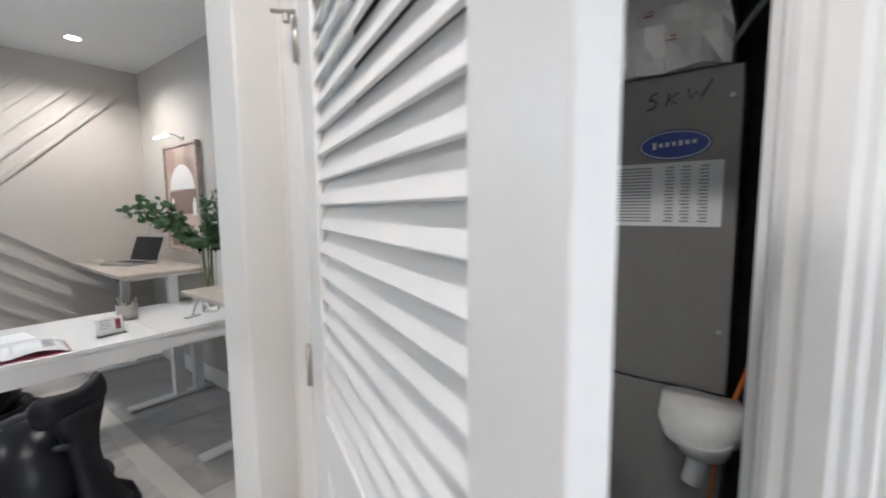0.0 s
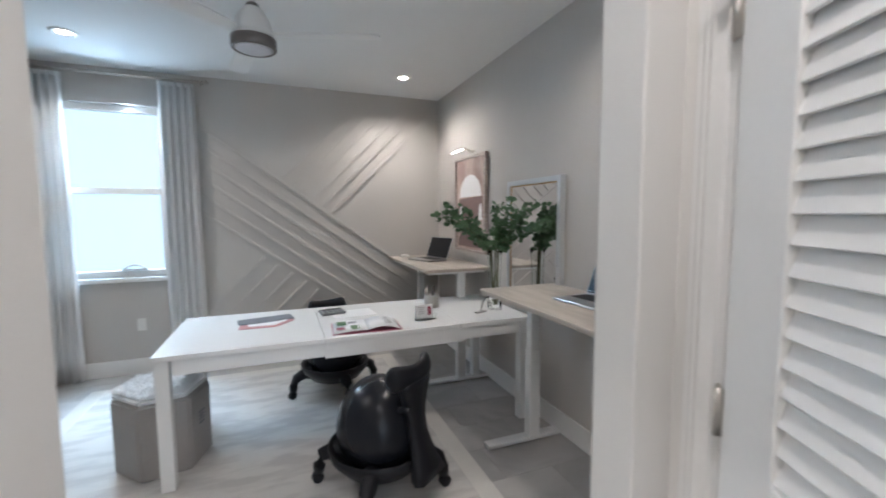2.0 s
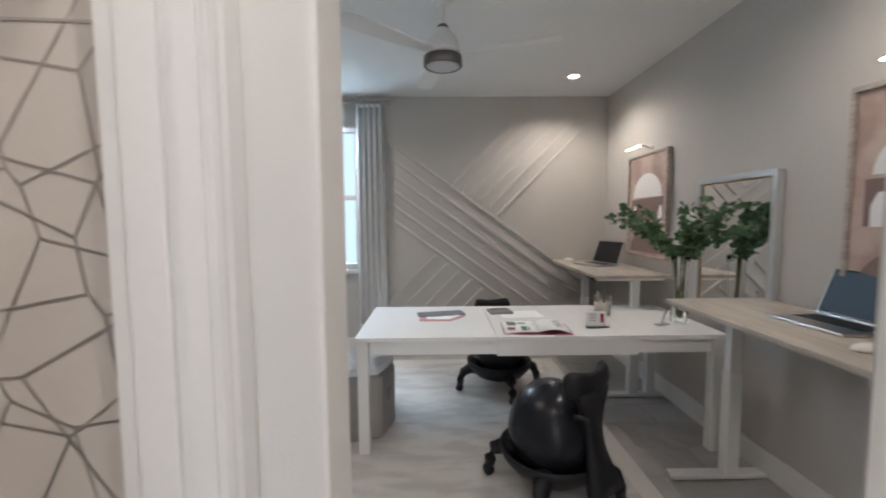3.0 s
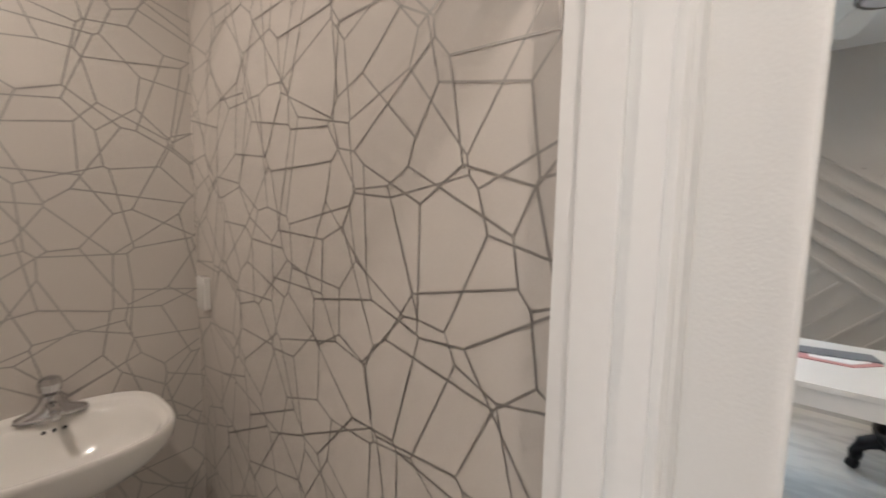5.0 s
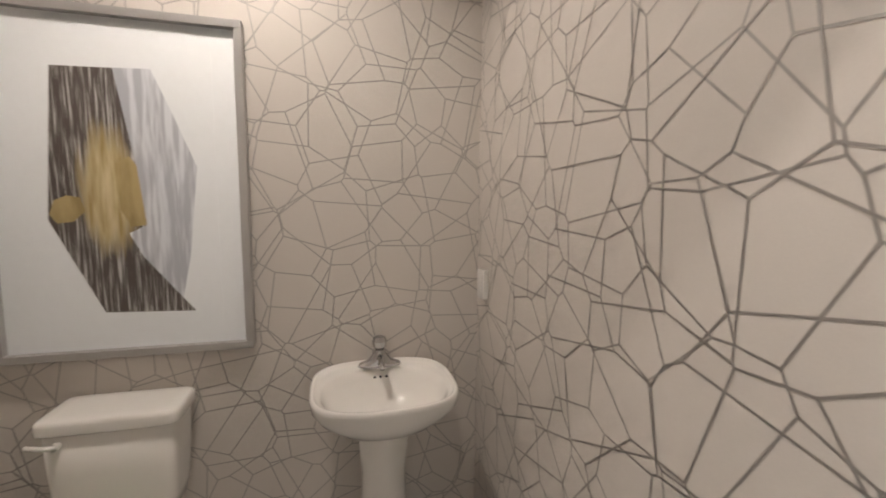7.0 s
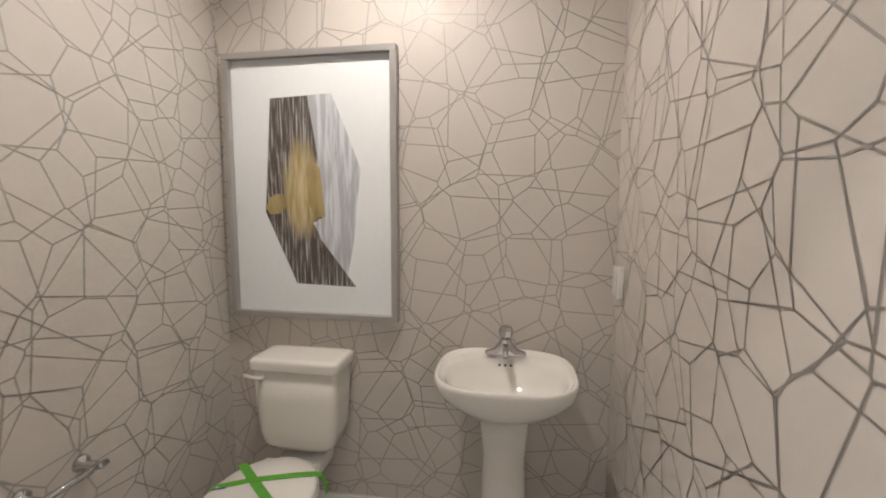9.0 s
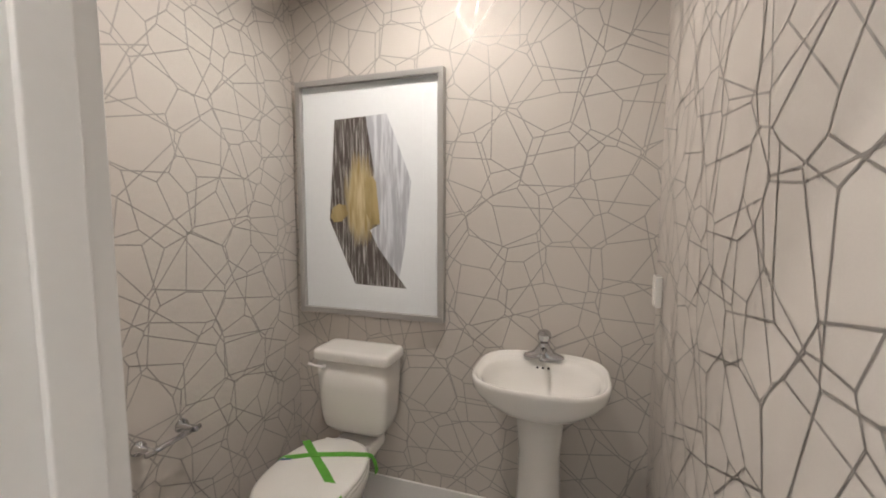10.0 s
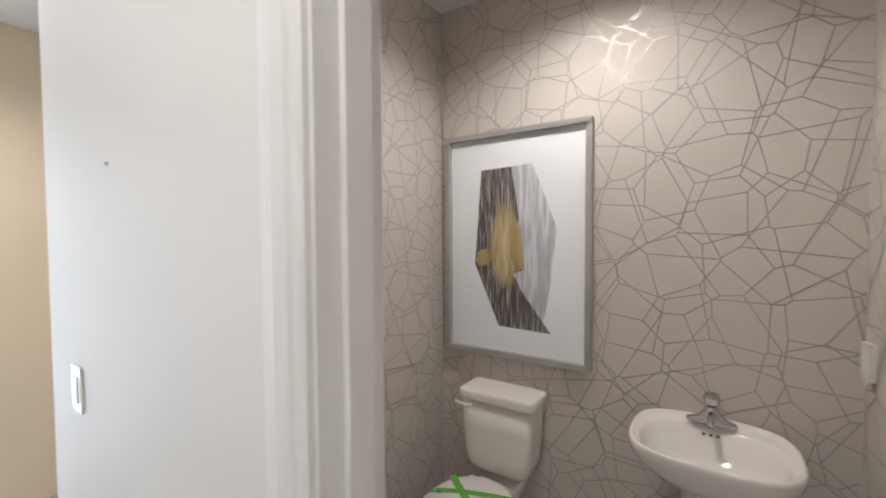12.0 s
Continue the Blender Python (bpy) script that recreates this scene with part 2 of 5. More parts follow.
M_MATB = mat("white_mat_board", (0.80, 0.80, 0.80), 0.6, vary=0.02)
M_FABRIC = mat("grey_woven_fabric", (0.36, 0.34, 0.325), 0.95, bump=0.8, scale=240, vary=0.16)
M_PLUSH = mat("white_plush", (0.82, 0.82, 0.82), 1.0, bump=0.4, scale=90, vary=0.03)
M_CURT = mat("white_linen", (0.82, 0.82, 0.81), 0.9, bump=0.3, scale=350, vary=0.03)
_nt = M_CURT.node_tree
_tr, _mx = _nt.nodes.new("ShaderNodeBsdfTranslucent"), _nt.nodes.new("ShaderNodeMixShader")
_tr.inputs[0].default_value, _mx.inputs[0].default_value = (0.95, 0.95, 0.95, 1), 0.22
_nt.links.new(_nt.nodes["Principled BSDF"].outputs[0], _mx.inputs[1])
_nt.links.new(_tr.outputs[0], _mx.inputs[2])
_nt.links.new(_mx.outputs[0], _nt.nodes["Material Output"].inputs[0])
M_GLASS = glass("clear_glass", 0.02, (0.97, 0.99, 0.98), 1.15)
M_PANE = glass("window_glass", 0.0, (0.97, 0.99, 1.0), 1.05)
M_MIRROR = mat("mirror_silver", (0.9, 0.9, 0.9), 0.01, 1.0, vary=0.0)
M_LEAF = mat("eucalyptus_leaf", (0.075, 0.15, 0.07), 0.5, bump=0.1, scale=90, vary=0.35)
M_STEM = mat("green_brown_stem", (0.10, 0.10, 0.05), 0.7)
M_SCREEN = mat("dark_glass_screen", (0.008, 0.009, 0.012), 0.22)
M_ALU = mat("silver_aluminium", (0.55, 0.55, 0.56), 0.3, 1.0)
M_AHU = mat("grey_painted_steel", (0.235, 0.225, 0.21), 0.38, 0.15, bump=0.06, scale=30, vary=0.06)
M_FOIL = mat("foil_insulation", (0.74, 0.72, 0.69), 0.42, 0.35, bump=0.35, scale=26, vary=0.15)
M_RED = mat("red_print", (0.42, 0.16, 0.14), 0.6)
M_INK_HOLES = mat("dark_ink_and_hole_shade", (0.03, 0.03, 0.035), 0.6)
M_GREYINK = mat("grey_ink", (0.33, 0.33, 0.34), 0.7)
M_BLUE = mat("blue_badge", (0.035, 0.06, 0.28), 0.3)
M_LABEL = mat("white_label", (0.76, 0.76, 0.75), 0.45, vary=0.02)
M_POLY = mat("clouded_plastic", (0.66, 0.66, 0.63), 0.15, vary=0.08)
M_ORANGE = mat("orange_cord", (0.62, 0.19, 0.04), 0.6)
M_CABLE = mat("grey_cable", (0.33, 0.32, 0.31), 0.5)
M_BRONZE = mat("dark_bronze", (0.20, 0.18, 0.17), 0.4, 0.7)
M_FANLENS = mat("frosted_lens", (0.62, 0.62, 0.66), 0.3)
M_LIT = glow("lit_lens", (1.0, 0.90, 0.76), 14.0)
M_LITBAR = glow("lit_bar", (1.0, 0.86, 0.70), 9.0)
M_PINK = mat("dusty_pink_paper", (0.50, 0.24, 0.24), 0.7)
M_SLATE = mat("slate_felt", (0.17, 0.18, 0.20), 0.9, bump=0.3, scale=300)
M_SHEET = mat("white_paper", (0.80, 0.80, 0.80), 0.7, vary=0.02)
M_CRIMSON = mat("crimson_cover", (0.28, 0.03, 0.07), 0.4)
M_TAN = streaky("blush_print", (0.40, 0.29, 0.25), (0.55, 0.44, 0.39), 4, (0.5, 1.0, 1.0), 0.5, 0.7)
M_BROWN = mat("mauve_print", (0.22, 0.155, 0.14), 0.7, vary=0.12)
M_WOODF = streaky("ash_wood_frame", (0.37, 0.31, 0.28), (0.46, 0.40, 0.36), 12, (1, 1, 4.0), 0.5, 0.5)
M_GREEN = mat("green_print", (0.10, 0.19, 0.09), 0.6)


def prism(profile, z0, z1, bm=None):
    """A closed outline of (x, y), drawn up from z0 to z1."""
    bm = bm or bmesh.new()
    lo, hi = [bm.verts.new((x, y, z0)) for x, y in profile], [bm.verts.new((x, y, z1)) for x, y in profile]
    n = len(profile)
    for i in range(n):
        bm.faces.new((lo[i], lo[(i + 1) % n], hi[(i + 1) % n], hi[i]))
    bm.faces.new(lo[::-1])
    bm.faces.new(hi)
    bmesh.ops.recalc_face_normals(bm, faces=bm.faces[:])
    return bm


def loft(rings, seg=32, n=2.0, cap0=True, cap1=True):
    """Rings of (cx, cy, z, rx, ry[, n]): superellipses joined from first to last."""
    bm = bmesh.new()
    rows = []
    for r in rings:
        cx, cy, z, rx, ry = r[:5]
        e = 2 / (r[5] if len(r) > 5 else n)
        row = []
        for i in range(seg):
            a = 2 * math.pi * i / seg
            c, s = math.cos(a), math.sin(a)
            row.append(bm.verts.new((cx + rx * math.copysign(abs(c) ** e, c), cy + ry * math.copysign(abs(s) ** e, s), z)))
        rows.append(row)
    for a, b in zip(rows, rows[1:]):
        for i in range(seg):
            bm.faces.new((a[i], a[(i + 1) % seg], b[(i + 1) % seg], b[i]))
    if cap0:
        bm.faces.new(rows[0][::-1])
    if cap1:
        bm.faces.new(rows[-1])
    bmesh.ops.recalc_face_normals(bm, faces=bm.faces[:])
    return bm


def turn(bm, m):
    bmesh.ops.transform(bm, matrix=m, verts=bm.verts[:])
    return bm


def rod(points, radius, seg=10, bm=None, taper=1.0):
    """A round bar along a line of points."""
    bm = bm or bmesh.new()
    pts = [Vector(p) for p in points]
    rows = []
    for i, p in enumerate(pts):
        d = (pts[min(i + 1, len(pts) - 1)] - pts[max(i - 1, 0)]).normalized()
        side = d.cross(Vector((0, 0, 1)) if abs(d.z) < 0.95 else Vector((1, 0, 0))).normalized()
        up = side.cross(d)
        r = radius * (1 + (taper - 1) * i / max(1, len(pts) - 1))
        rows.append([bm.verts.new(p + r * (math.cos(2 * math.pi * k / seg) * side + math.sin(2 * math.pi * k / seg) * up)) for k in range(seg)])
    for a, b in zip(rows, rows[1:]):
        for k in range(seg):
            bm.faces.new((a[k], a[(k + 1) % seg], b[(k + 1) % seg], b[k]))
    bm.faces.new(rows[0][::-1])
    bm.faces.new(rows[-1])
    bmesh.ops.recalc_face_normals(bm, faces=bm.faces[:])
    return bm


def arc(p0, p1, lift, n=10):
    """Points from p0 to p1 that bow by the vector lift."""
    p0, p1, lift = Vector(p0), Vector(p1), Vector(lift)
    return [p0.lerp(p1, i / n) + lift * (4 * (i / n) * (1 - i / n)) for i in range(n + 1)]


# ---- large structure ----
floor = setting("floor", [(-3.4, 2.3, -2.7, 5.2, -0.12, -0.0016)], M_GROUT, "pale grey stone tile floor with thin joints", "floor")
setting("ceiling", [(-3.7, OX + 0.15, NY1, OY + 0.15, CEIL, CEIL + 0.12), (-3.2, 2.2, -2.75, NY1, CEIL, CEIL + 0.12)], M_CEIL, "smooth white painted ceiling", "ceiling")

WX0, WX1, WZ0, WZ1 = -2.36, -1.50, 0.90, 2.44
WT = 0.15
setting("wall_office_north", [(OXW, WX0, OY, OY + WT, 0, CEIL), (WX1, OX + WT, OY, OY + WT, 0, CEIL), (WX0, WX1, OY, OY + WT, 0, WZ0), (WX0, WX1, OY, OY + WT, WZ1, CEIL)],
        M_GREY, "greige painted accent wall beside the window", "wall")
setting("wall_office_east", [(OX, OX + WT, NY1, OY, 0, CEIL)], M_GREY, "greige painted office wall", "wall")
setting("wall_office_west", [(OXW - WT, OXW, NY1, OY + WT, 0, CEIL)], M_GREY, "greige painted office wall", "wall")
setting("wall_office_south", [(OE + 0.008, OX + WT, NY1 - 0.01, NY1, 0, CEIL), (OXW, OW - 0.008, NY1 - 0.01, NY1, 0, CEIL)], M_GREY, "greige painted wall beside the office opening", "wall")
setting("wall_hall_north", [(OE, OX + WT, NY0, NY1 - 0.01, 0, CEIL), (OXW, OW, BN + 0.02, NY1 - 0.01, 0, CEIL)], M_WHITE, "white painted wall around the office opening", "wall", bevel=0.006)
setting("wall_hall_east", [(HE, HE + 0.12, CY1 + 0.02, NY0, 0, CEIL), (HE, HE + 0.12, -2.6, CY0 - 0.02, 0, CEIL), (HE, HE + 0.12, CY0 - 0.02, CY1 + 0.02, HEAD + 0.02, CEIL)], M_WHITE, "white painted hall wall around the closet", "wall")
setting("wall_hall_west", [(BXE + 0.01, HW, DY1 + 0.018, NY0, 0, CEIL), (BXE + 0.01, HW, -0.824, DY0 - 0.018, 0, CEIL), (BXE + 0.01, HW, DY0 - 0.018, DY1 + 0.018, HEAD + 0.02, CEIL)], M_WHITE,
        "white painted hall wall with a light switch", "wall")
bath_north = setting("wall_bath_north", [(BX, BXE, BN, BN + 0.02, 0, CEIL)], M_PAPER, "cream wallpaper with angular silver lines", "wall")
bath_west = setting("wall_bath_west", [(BX - 0.1, BX, BS - 0.1, BN + 0.02, 0, CEIL)], M_PAPER, "cream wallpaper with angular silver lines", "wall")
bath_south = setting("wall_bath_south", [(BX, BXE, BS - 0.1, BS, 0, CEIL)], M_PAPER, "cream wallpaper with angular silver lines", "wall")
setting("wall_bath_east", [(BXE, BXE + 0.01, BS, DY0 - 0.018, 0, CEIL), (BXE, BXE + 0.01, DY1 + 0.018, BN, 0, CEIL), (BXE, BXE + 0.01, DY0 - 0.018, DY1 + 0.018, HEAD + 0.02, CEIL)], M_PAPER,
        "cream wallpaper with angular silver lines", "wall")
printed_lines(bath_north, (BX, BN, 0), (1, 0, 0), (0, -1, 0), BXE - BX, CEIL, 11)
printed_lines(bath_west, (BX, BS, 0), (0, 1, 0), (1, 0, 0), BN - BS, CEIL, 23)
printed_lines(bath_south, (BX, BS, 0), (1, 0, 0), (0, 1, 0), BXE - BX, CEIL, 37)
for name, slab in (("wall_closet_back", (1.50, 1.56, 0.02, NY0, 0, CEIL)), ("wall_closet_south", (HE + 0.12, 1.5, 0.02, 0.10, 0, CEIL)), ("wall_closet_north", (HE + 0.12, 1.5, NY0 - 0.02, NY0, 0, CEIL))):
    setting(name, [slab], M_CLOSET_SHADE, "closet wall with its unlit darkness put in the colour", "wall")
# The gap left in this wall is invented, to hold the added foyer lamp.
setting("wall_foyer_south", [(-3.2, -0.75, -2.75, -2.6, 0, CEIL), (0.15, 2.2, -2.75, -2.6, 0, CEIL), (-0.75, 0.15, -2.75, -2.6, 2.1, CEIL)], M_BEIGE, "warm cream painted wall", "wall")
setting("wall_foyer_west", [(-3.3, -3.2, -2.75, -0.7, 0, CEIL)], M_BEIGE, "warm cream painted wall", "wall")
setting("wall_foyer_north", [(-3.2, BXE + 0.01, -0.824, BS - 0.1, 0, CEIL)], M_BEIGE, "warm cream painted wall", "wall")


# door linings and casings
CASE = ((0, 0), (0, 0.010), (0.007, 0.0135), (0.020, 0.0135), (0.026, 0.0175), (0.052, 0.020), (0.061, 0.0155), (0.069, 0.0155), (0.077, 0.0115), (0.087, 0.0115), (0.092, 0.006), (0.092, 0))


def casing(parent, side, x, facing, y, z1):
    """One leg of a moulded door casing: side +1 runs to +y from y, facing +1 stands out to +x from x."""
    out = [(x + facing * v, y + side * u) for u, v in CASE]
    part("casing", prism(out, 0, z1), M_TRIM, parent)


def casing_head(parent, x, facing, y0, y1, z):
    out = [(x + facing * v, -u) for u, v in CASE]
    bm = prism(out, 0, y1 - y0 + 0.184)
    # drawn along y instead of z, with the profile's run turned upwards
    for v in bm.verts:
        v.co = Vector((v.co.x, y0 - 0.092 + v.co.z, z - v.co.y))
    bmesh.ops.recalc_face_normals(bm, faces=bm.faces[:])
    part("casing_head", bm, M_TRIM, parent)


def door_frame(name, label, x0, x1, y0, y1, stop_x, faces):
    """A lining of jambs, head and stop in the wall from x0 to x1; faces: (x, facing) of its casings."""
    top = tagged(new(name), label, "door frame", kind="structure")
    part("jamb", box(x0, x1, y1, y1 + 0.018, 0, HEAD, 0.0015), M_TRIM, top)
    part("jamb", box(x0, x1, y0 - 0.018, y0, 0, HEAD, 0.0015), M_TRIM, top)
    part("head_jamb", box(x0, x1, y0 - 0.018, y1 + 0.018, HEAD, HEAD + 0.018, 0.0015), M_TRIM, top)
    a, b = stop_x
    part("stop", box(a, b, y1 - 0.011, y1, 0, HEAD, 0.002), M_TRIM, top)
    part("stop", box(a, b, y0, y0 + 0.011, 0, HEAD, 0.002), M_TRIM, top)
    part("head_stop", box(a, b, y0 + 0.011, y1 - 0.011, HEAD - 0.011, HEAD, 0.002), M_TRIM, top)
    for x, facing in faces:
        casing(top, 1, x, facing, y1 + 0.006, HEAD + 0.006)
        casing(top, -1, x, facing, y0 - 0.006, HEAD + 0.006)
        casing_head(top, x, facing, y0, y1, HEAD + 0.006)
    return top


door_frame("door_1", "white moulded casing and lining of an open doorway", BXE, HW, DY0, DY1, (-1.020, -0.972), [(HW, 1)])
door_frame("door_2", "white moulded casing and lining of the louvred closet", HE, HE + 0.12, CY0, CY1, (HE + 0.045, HE + 0.075), [(HE, -1)])

# skirtings
SK = 0.145


def skirting(x0, x1, y0, y1):
    tagged(part("baseboard", boxes([(x0, x1, y0, y1, 0, SK)], 0.004), M_TRIM), "white painted skirting board along the wall", "baseboard", kind="structure")


skirting(OXW, OX - 0.014, OY - 0.014, OY)
skirting(OX - 0.014, OX, NY1, OY)
skirting(OXW, OW - 0.01, NY1, NY1 + 0.014)
skirting(BX, BX + 0.014, BS, BN)
skirting(BX + 0.014, BXE, BN - 0.014, BN)
skirting(BX + 0.014, BXE, BS, BS + 0.014)
skirting(HW, HW + 0.014, -0.824, DY0 - 0.1)

# slatted pattern on the accent wall
pattern = tagged(new("trim_pattern"), "greige wooden strips laid in crossing diagonals", "wall trim", kind="structure")


def strip(x0, z0, x1, z1, w=0.029, d=0.023):
    n = math.hypot(x1 - x0, z1 - z0)
    part("strip", box(0, n, -d, -0.0005, -w / 2, w / 2, 0.002), M_GREY, pattern, at=Matrix.Translation((x0, OY, z0)) @ Matrix.Rotation(-math.atan2(z1 - z0, x1 - x0), 4, "Y"))


SLOPE, GAP = -0.72, 0.163      # falling strips and their upright spacing
for i in range(6):
    z_at = 1.43 - i * GAP      # height at x = 0
    xa, xb = -1.42, OX - 0.02
    xb = min(xb, (SK + 0.02 - z_at) / SLOPE)
    xa = max(xa, (2.5 - z_at) / SLOPE)
    strip(xa, z_at + SLOPE * xa, xb, z_at + SLOPE * xb)
for i in range(6):             # rising strips above the band
    x = -0.50 + i * 0.098
    z = 1.43 + SLOPE * x + 0.035
    top = 2.56
    strip(x + 0.012, z + 0.012, x + (top - z), top)
for i in range(5):             # rising strips below it
    x = -0.665 + i * 0.128
    z = 1.43 - 5 * GAP + SLOPE * x - 0.035
    low = max(SK + 0.03, z - (x + 1.42))
    strip(x - (z - low), low, x - 0.012, z - 0.012)


# ---- closet and hall things ----
ANG = 25.8
door = empty("louvre_door", pose(0.230, 1.006, 0, 0, 0, -ANG), "white louvred closet door standing ajar on nickel hinges", "door")
DW, DT = 0.785, 0.035          # the door lies along -y, its hall face at x = 0
SH, SF = 0.128, 0.100          # its hinge and free stiles
part("stile", box(0, DT, -SH, 0, 0.012, 2.03, 0.003), M_TRIM, door)
part("stile", box(0, DT, -DW, -DW + SF, 0.012, 2.03, 0.003), M_TRIM, door)
for z0, z1 in ((1.925, 2.03), (0.92, 1.037), (0.012, 0.23)):
    part("rail", box(0.001, DT - 0.001, -DW + SF, -SH, z0, z1, 0.003), M_TRIM, door)
slat_mesh = mesh_of(turn(box(-0.028, 0.028, -DW + SF - 0.004, -SH + 0.004, -0.0035, 0.0035, 0.0016), Matrix.Rotation(radians(-71), 4, "Y")), "slat")
slat_mesh.materials.append(M_TRIM)
PITCH = 0.0457
for z0, z1 in ((1.043, 1.925), (0.235, 0.92)):
    for i in range(int((z1 - z0) / PITCH)):
        s = new("slat", slat_mesh)
        s.parent = door
        s.matrix_basis = Matrix.Translation((0.0165, 0, z0 + i * PITCH + 0.0275))
for z in (1.80, 1.095, 0.28):
    h = part("hinge", rod([(-0.006, 0.004, z - 0.045), (-0.006, 0.004, z + 0.045)], 0.0065, 12), M_NICKEL, door, "brushed nickel butt hinge", smooth=True)
    part("leaf", box(-0.003, 0.0, -0.004, 0.022, z - 0.045, z + 0.045, 0.001), M_NICKEL, h)
    part("pin", rod([(-0.006, 0.004, z + 0.045), (-0.006, 0.004, z + 0.052)], 0.004, 10), M_NICKEL, h)
    if z > 1.5:
        part("door_stop", rod([(-0.006, 0.004, z + 0.058), (-0.030, 0.020, z + 0.060), (-0.048, 0.034, z + 0.064)], 0.005, 8), M_NICKEL, h)
        part("stop_pad", rod([(-0.022, 0.010, z + 0.052), (-0.022, 0.010, z + 0.036)], 0.008, 10), M_NICKEL, h)

ahu = empty("air_handler", pose(0.86, 0.255, 0), "grey steel air handler cabinet with a rating label", "air handler")
part("lower_panel", box(0, 0.55, 0, 0.54, 0.02, 0.985, 0.004), M_AHU, ahu)
part("upper_panel", box(-0.002, 0.55, 0, 0.54, 0.990, 1.770, 0.004), M_AHU, ahu)
part("plinth", box(0.02, 0.53, 0.02, 0.52, 0, 0.03), M_BLACK, ahu)
for y, z in ((0.022, 1.70), (0.022, 1.145), (0.52, 1.70), (0.52, 1.145)):
    part("screw", turn(loft([(0, 0, 0, 0.006, 0.006), (0, 0, 0.003, 0.005, 0.005)], 10), Matrix.Translation((-0.002, y, z)) @ Matrix.Rotation(radians(-90), 4, "Y")), M_NICKEL, ahu)
lab = part("rating_label", box(-0.0032, -0.002, 0.030, 0.300, 1.398, 1.556), M_LABEL, ahu, "white printed rating label")
for i in range(17):
    z = 1.546 - i * 0.0083
    for a, b in ((0.292, 0.182), (0.152, 0.132), (0.117, 0.097), (0.079, 0.059)):
        a2 = a - (0.0 if i % 3 else 0.004)
        b2 = b + (random.random() * 0.05 if a > 0.3 else 0)
        part("print_line", box(-0.0037, -0.0033, b2, a2, z - 0.0045, z), M_GREYINK, lab)
badge = part("badge", turn(loft([(0, 0, 0, 0.037, 0.080), (0, 0, 0.004, 0.035, 0.078)], 40), Matrix.Translation((-0.002, 0.135, 1.598)) @ Matrix.Rotation(radians(-90), 4, "Y")), M_BLUE, ahu, "blue oval maker's badge with a white edge")
part("badge_rim", turn(loft([(0, 0, 0.004, 0.0335, 0.0755), (0, 0, 0.0046, 0.0335, 0.0755), (0, 0, 0.0046, 0.0312, 0.073), (0, 0, 0.004, 0.0312, 0.073)], 40, cap0=False, cap1=False), Matrix.Translation((-0.002, 0.135, 1.598)) @ Matrix.Rotation(radians(-90), 4, "Y")), M_LABEL, badge)
for k, tall in enumerate((0.015, 0.009, 0.009, 0.009, 0.012, 0.009, 0.009)):
    part("badge_mark", turn(box(-0.0072, -0.0068, -0.0038, 0.0038, -tall * 0.55, tall * 0.55), Matrix.Translation((0, 0.178 - 0.0143 * k, 1.598 + 0.0008 * k))), M_LABEL, badge)
note = part("marker_note", rod([(-0.0030, 0.176, 1.728), (-0.0030, 0.190, 1.724), (-0.0030, 0.194, 1.710)], 0.0019, 6), M_INK_HOLES, ahu, "handwritten 5KW in black marker")
for name, line in (
        ("digit_five", ((0.194, 1.710), (0.184, 1.712), (0.178, 1.704), (0.184, 1.692), (0.200, 1.688))),
        ("letter_k", ((0.150, 1.722), (0.156, 1.694))), ("letter_k", ((0.130, 1.722), (0.152, 1.708), (0.134, 1.696))),
        ("letter_w", ((0.110, 1.728), (0.105, 1.704), (0.093, 1.718), (0.084, 1.704), (0.062, 1.742)))):
    part(name, rod([(-0.0030, y, z) for y, z in line], 0.0019, 6), M_INK_HOLES, note)

duct = bmesh.new()
bmesh.ops.create_grid(duct, x_segments=26, y_segments=26, size=0.5)
for v in duct.verts:
    v.co = Vector((0.012 * noise.noise(v.co * 9) + 0.006 * noise.noise(v.co * 31), 0.30 + v.co.x * 0.5, v.co.y * 0.92))
duct.normal_update()
bmesh.ops.solidify(duct, geom=duct.faces[:], thickness=0.03)
plenum = empty("duct_plenum", pose(0.86, 0.235, 2.232), "foil-faced insulated duct above the air handler", "duct")
part("foil_face", duct, M_FOIL, plenum)
part("core", box(0.05, 0.5, 0.06, 0.54, -0.455, 0.455), M_FOIL, plenum)
for i in range(12):
    y, z = 0.08 + random.random() * 0.16, -0.43 + random.random() * 0.32
    part("print_mark", boxes([(-0.045, -0.043, y, y + 0.012 + 0.02 * random.random(), z, z + 0.003), (-0.045, -0.043, y, y + 0.012, z + 0.009, z + 0.012)]), M_RED, plenum)

bag = empty("plastic_wrap_cup", pose(0.845, 0.300, 0.975) @ Matrix.Scale(0.82, 4), "white drain cup wrapped in a cloudy plastic bag", "drain cup")
part("cup", turn(loft([(0, 0, 0, 0.030, 0.034), (0, 0, 0.02, 0.062, 0.07), (0, 0, 0.075, 0.070, 0.078), (0, 0, 0.08, 0.066, 0.074), (0, 0, 0.03, 0.052, 0.06)], 28, cap1=True), Matrix.Translation((-0.08, -0.01, -0.115)) @ Matrix.Rotation(radians(-22), 4, "Y")), M_POLY, bag, smooth=True)
wrap = loft([(-0.05, 0.0, 0.02, 0.055, 0.105, 4), (-0.07, 0, -0.03, 0.075, 0.105, 3), (-0.085, 0, -0.075, 0.078, 0.092, 2.5), (-0.08, 0, -0.115, 0.05, 0.05, 2)], 40, cap1=True)
for v in wrap.verts:
    v.co += 0.012 * noise.noise_vector(v.co * 22)
part("bag", wrap, M_POLY, bag, "clouded plastic bag", smooth=True)
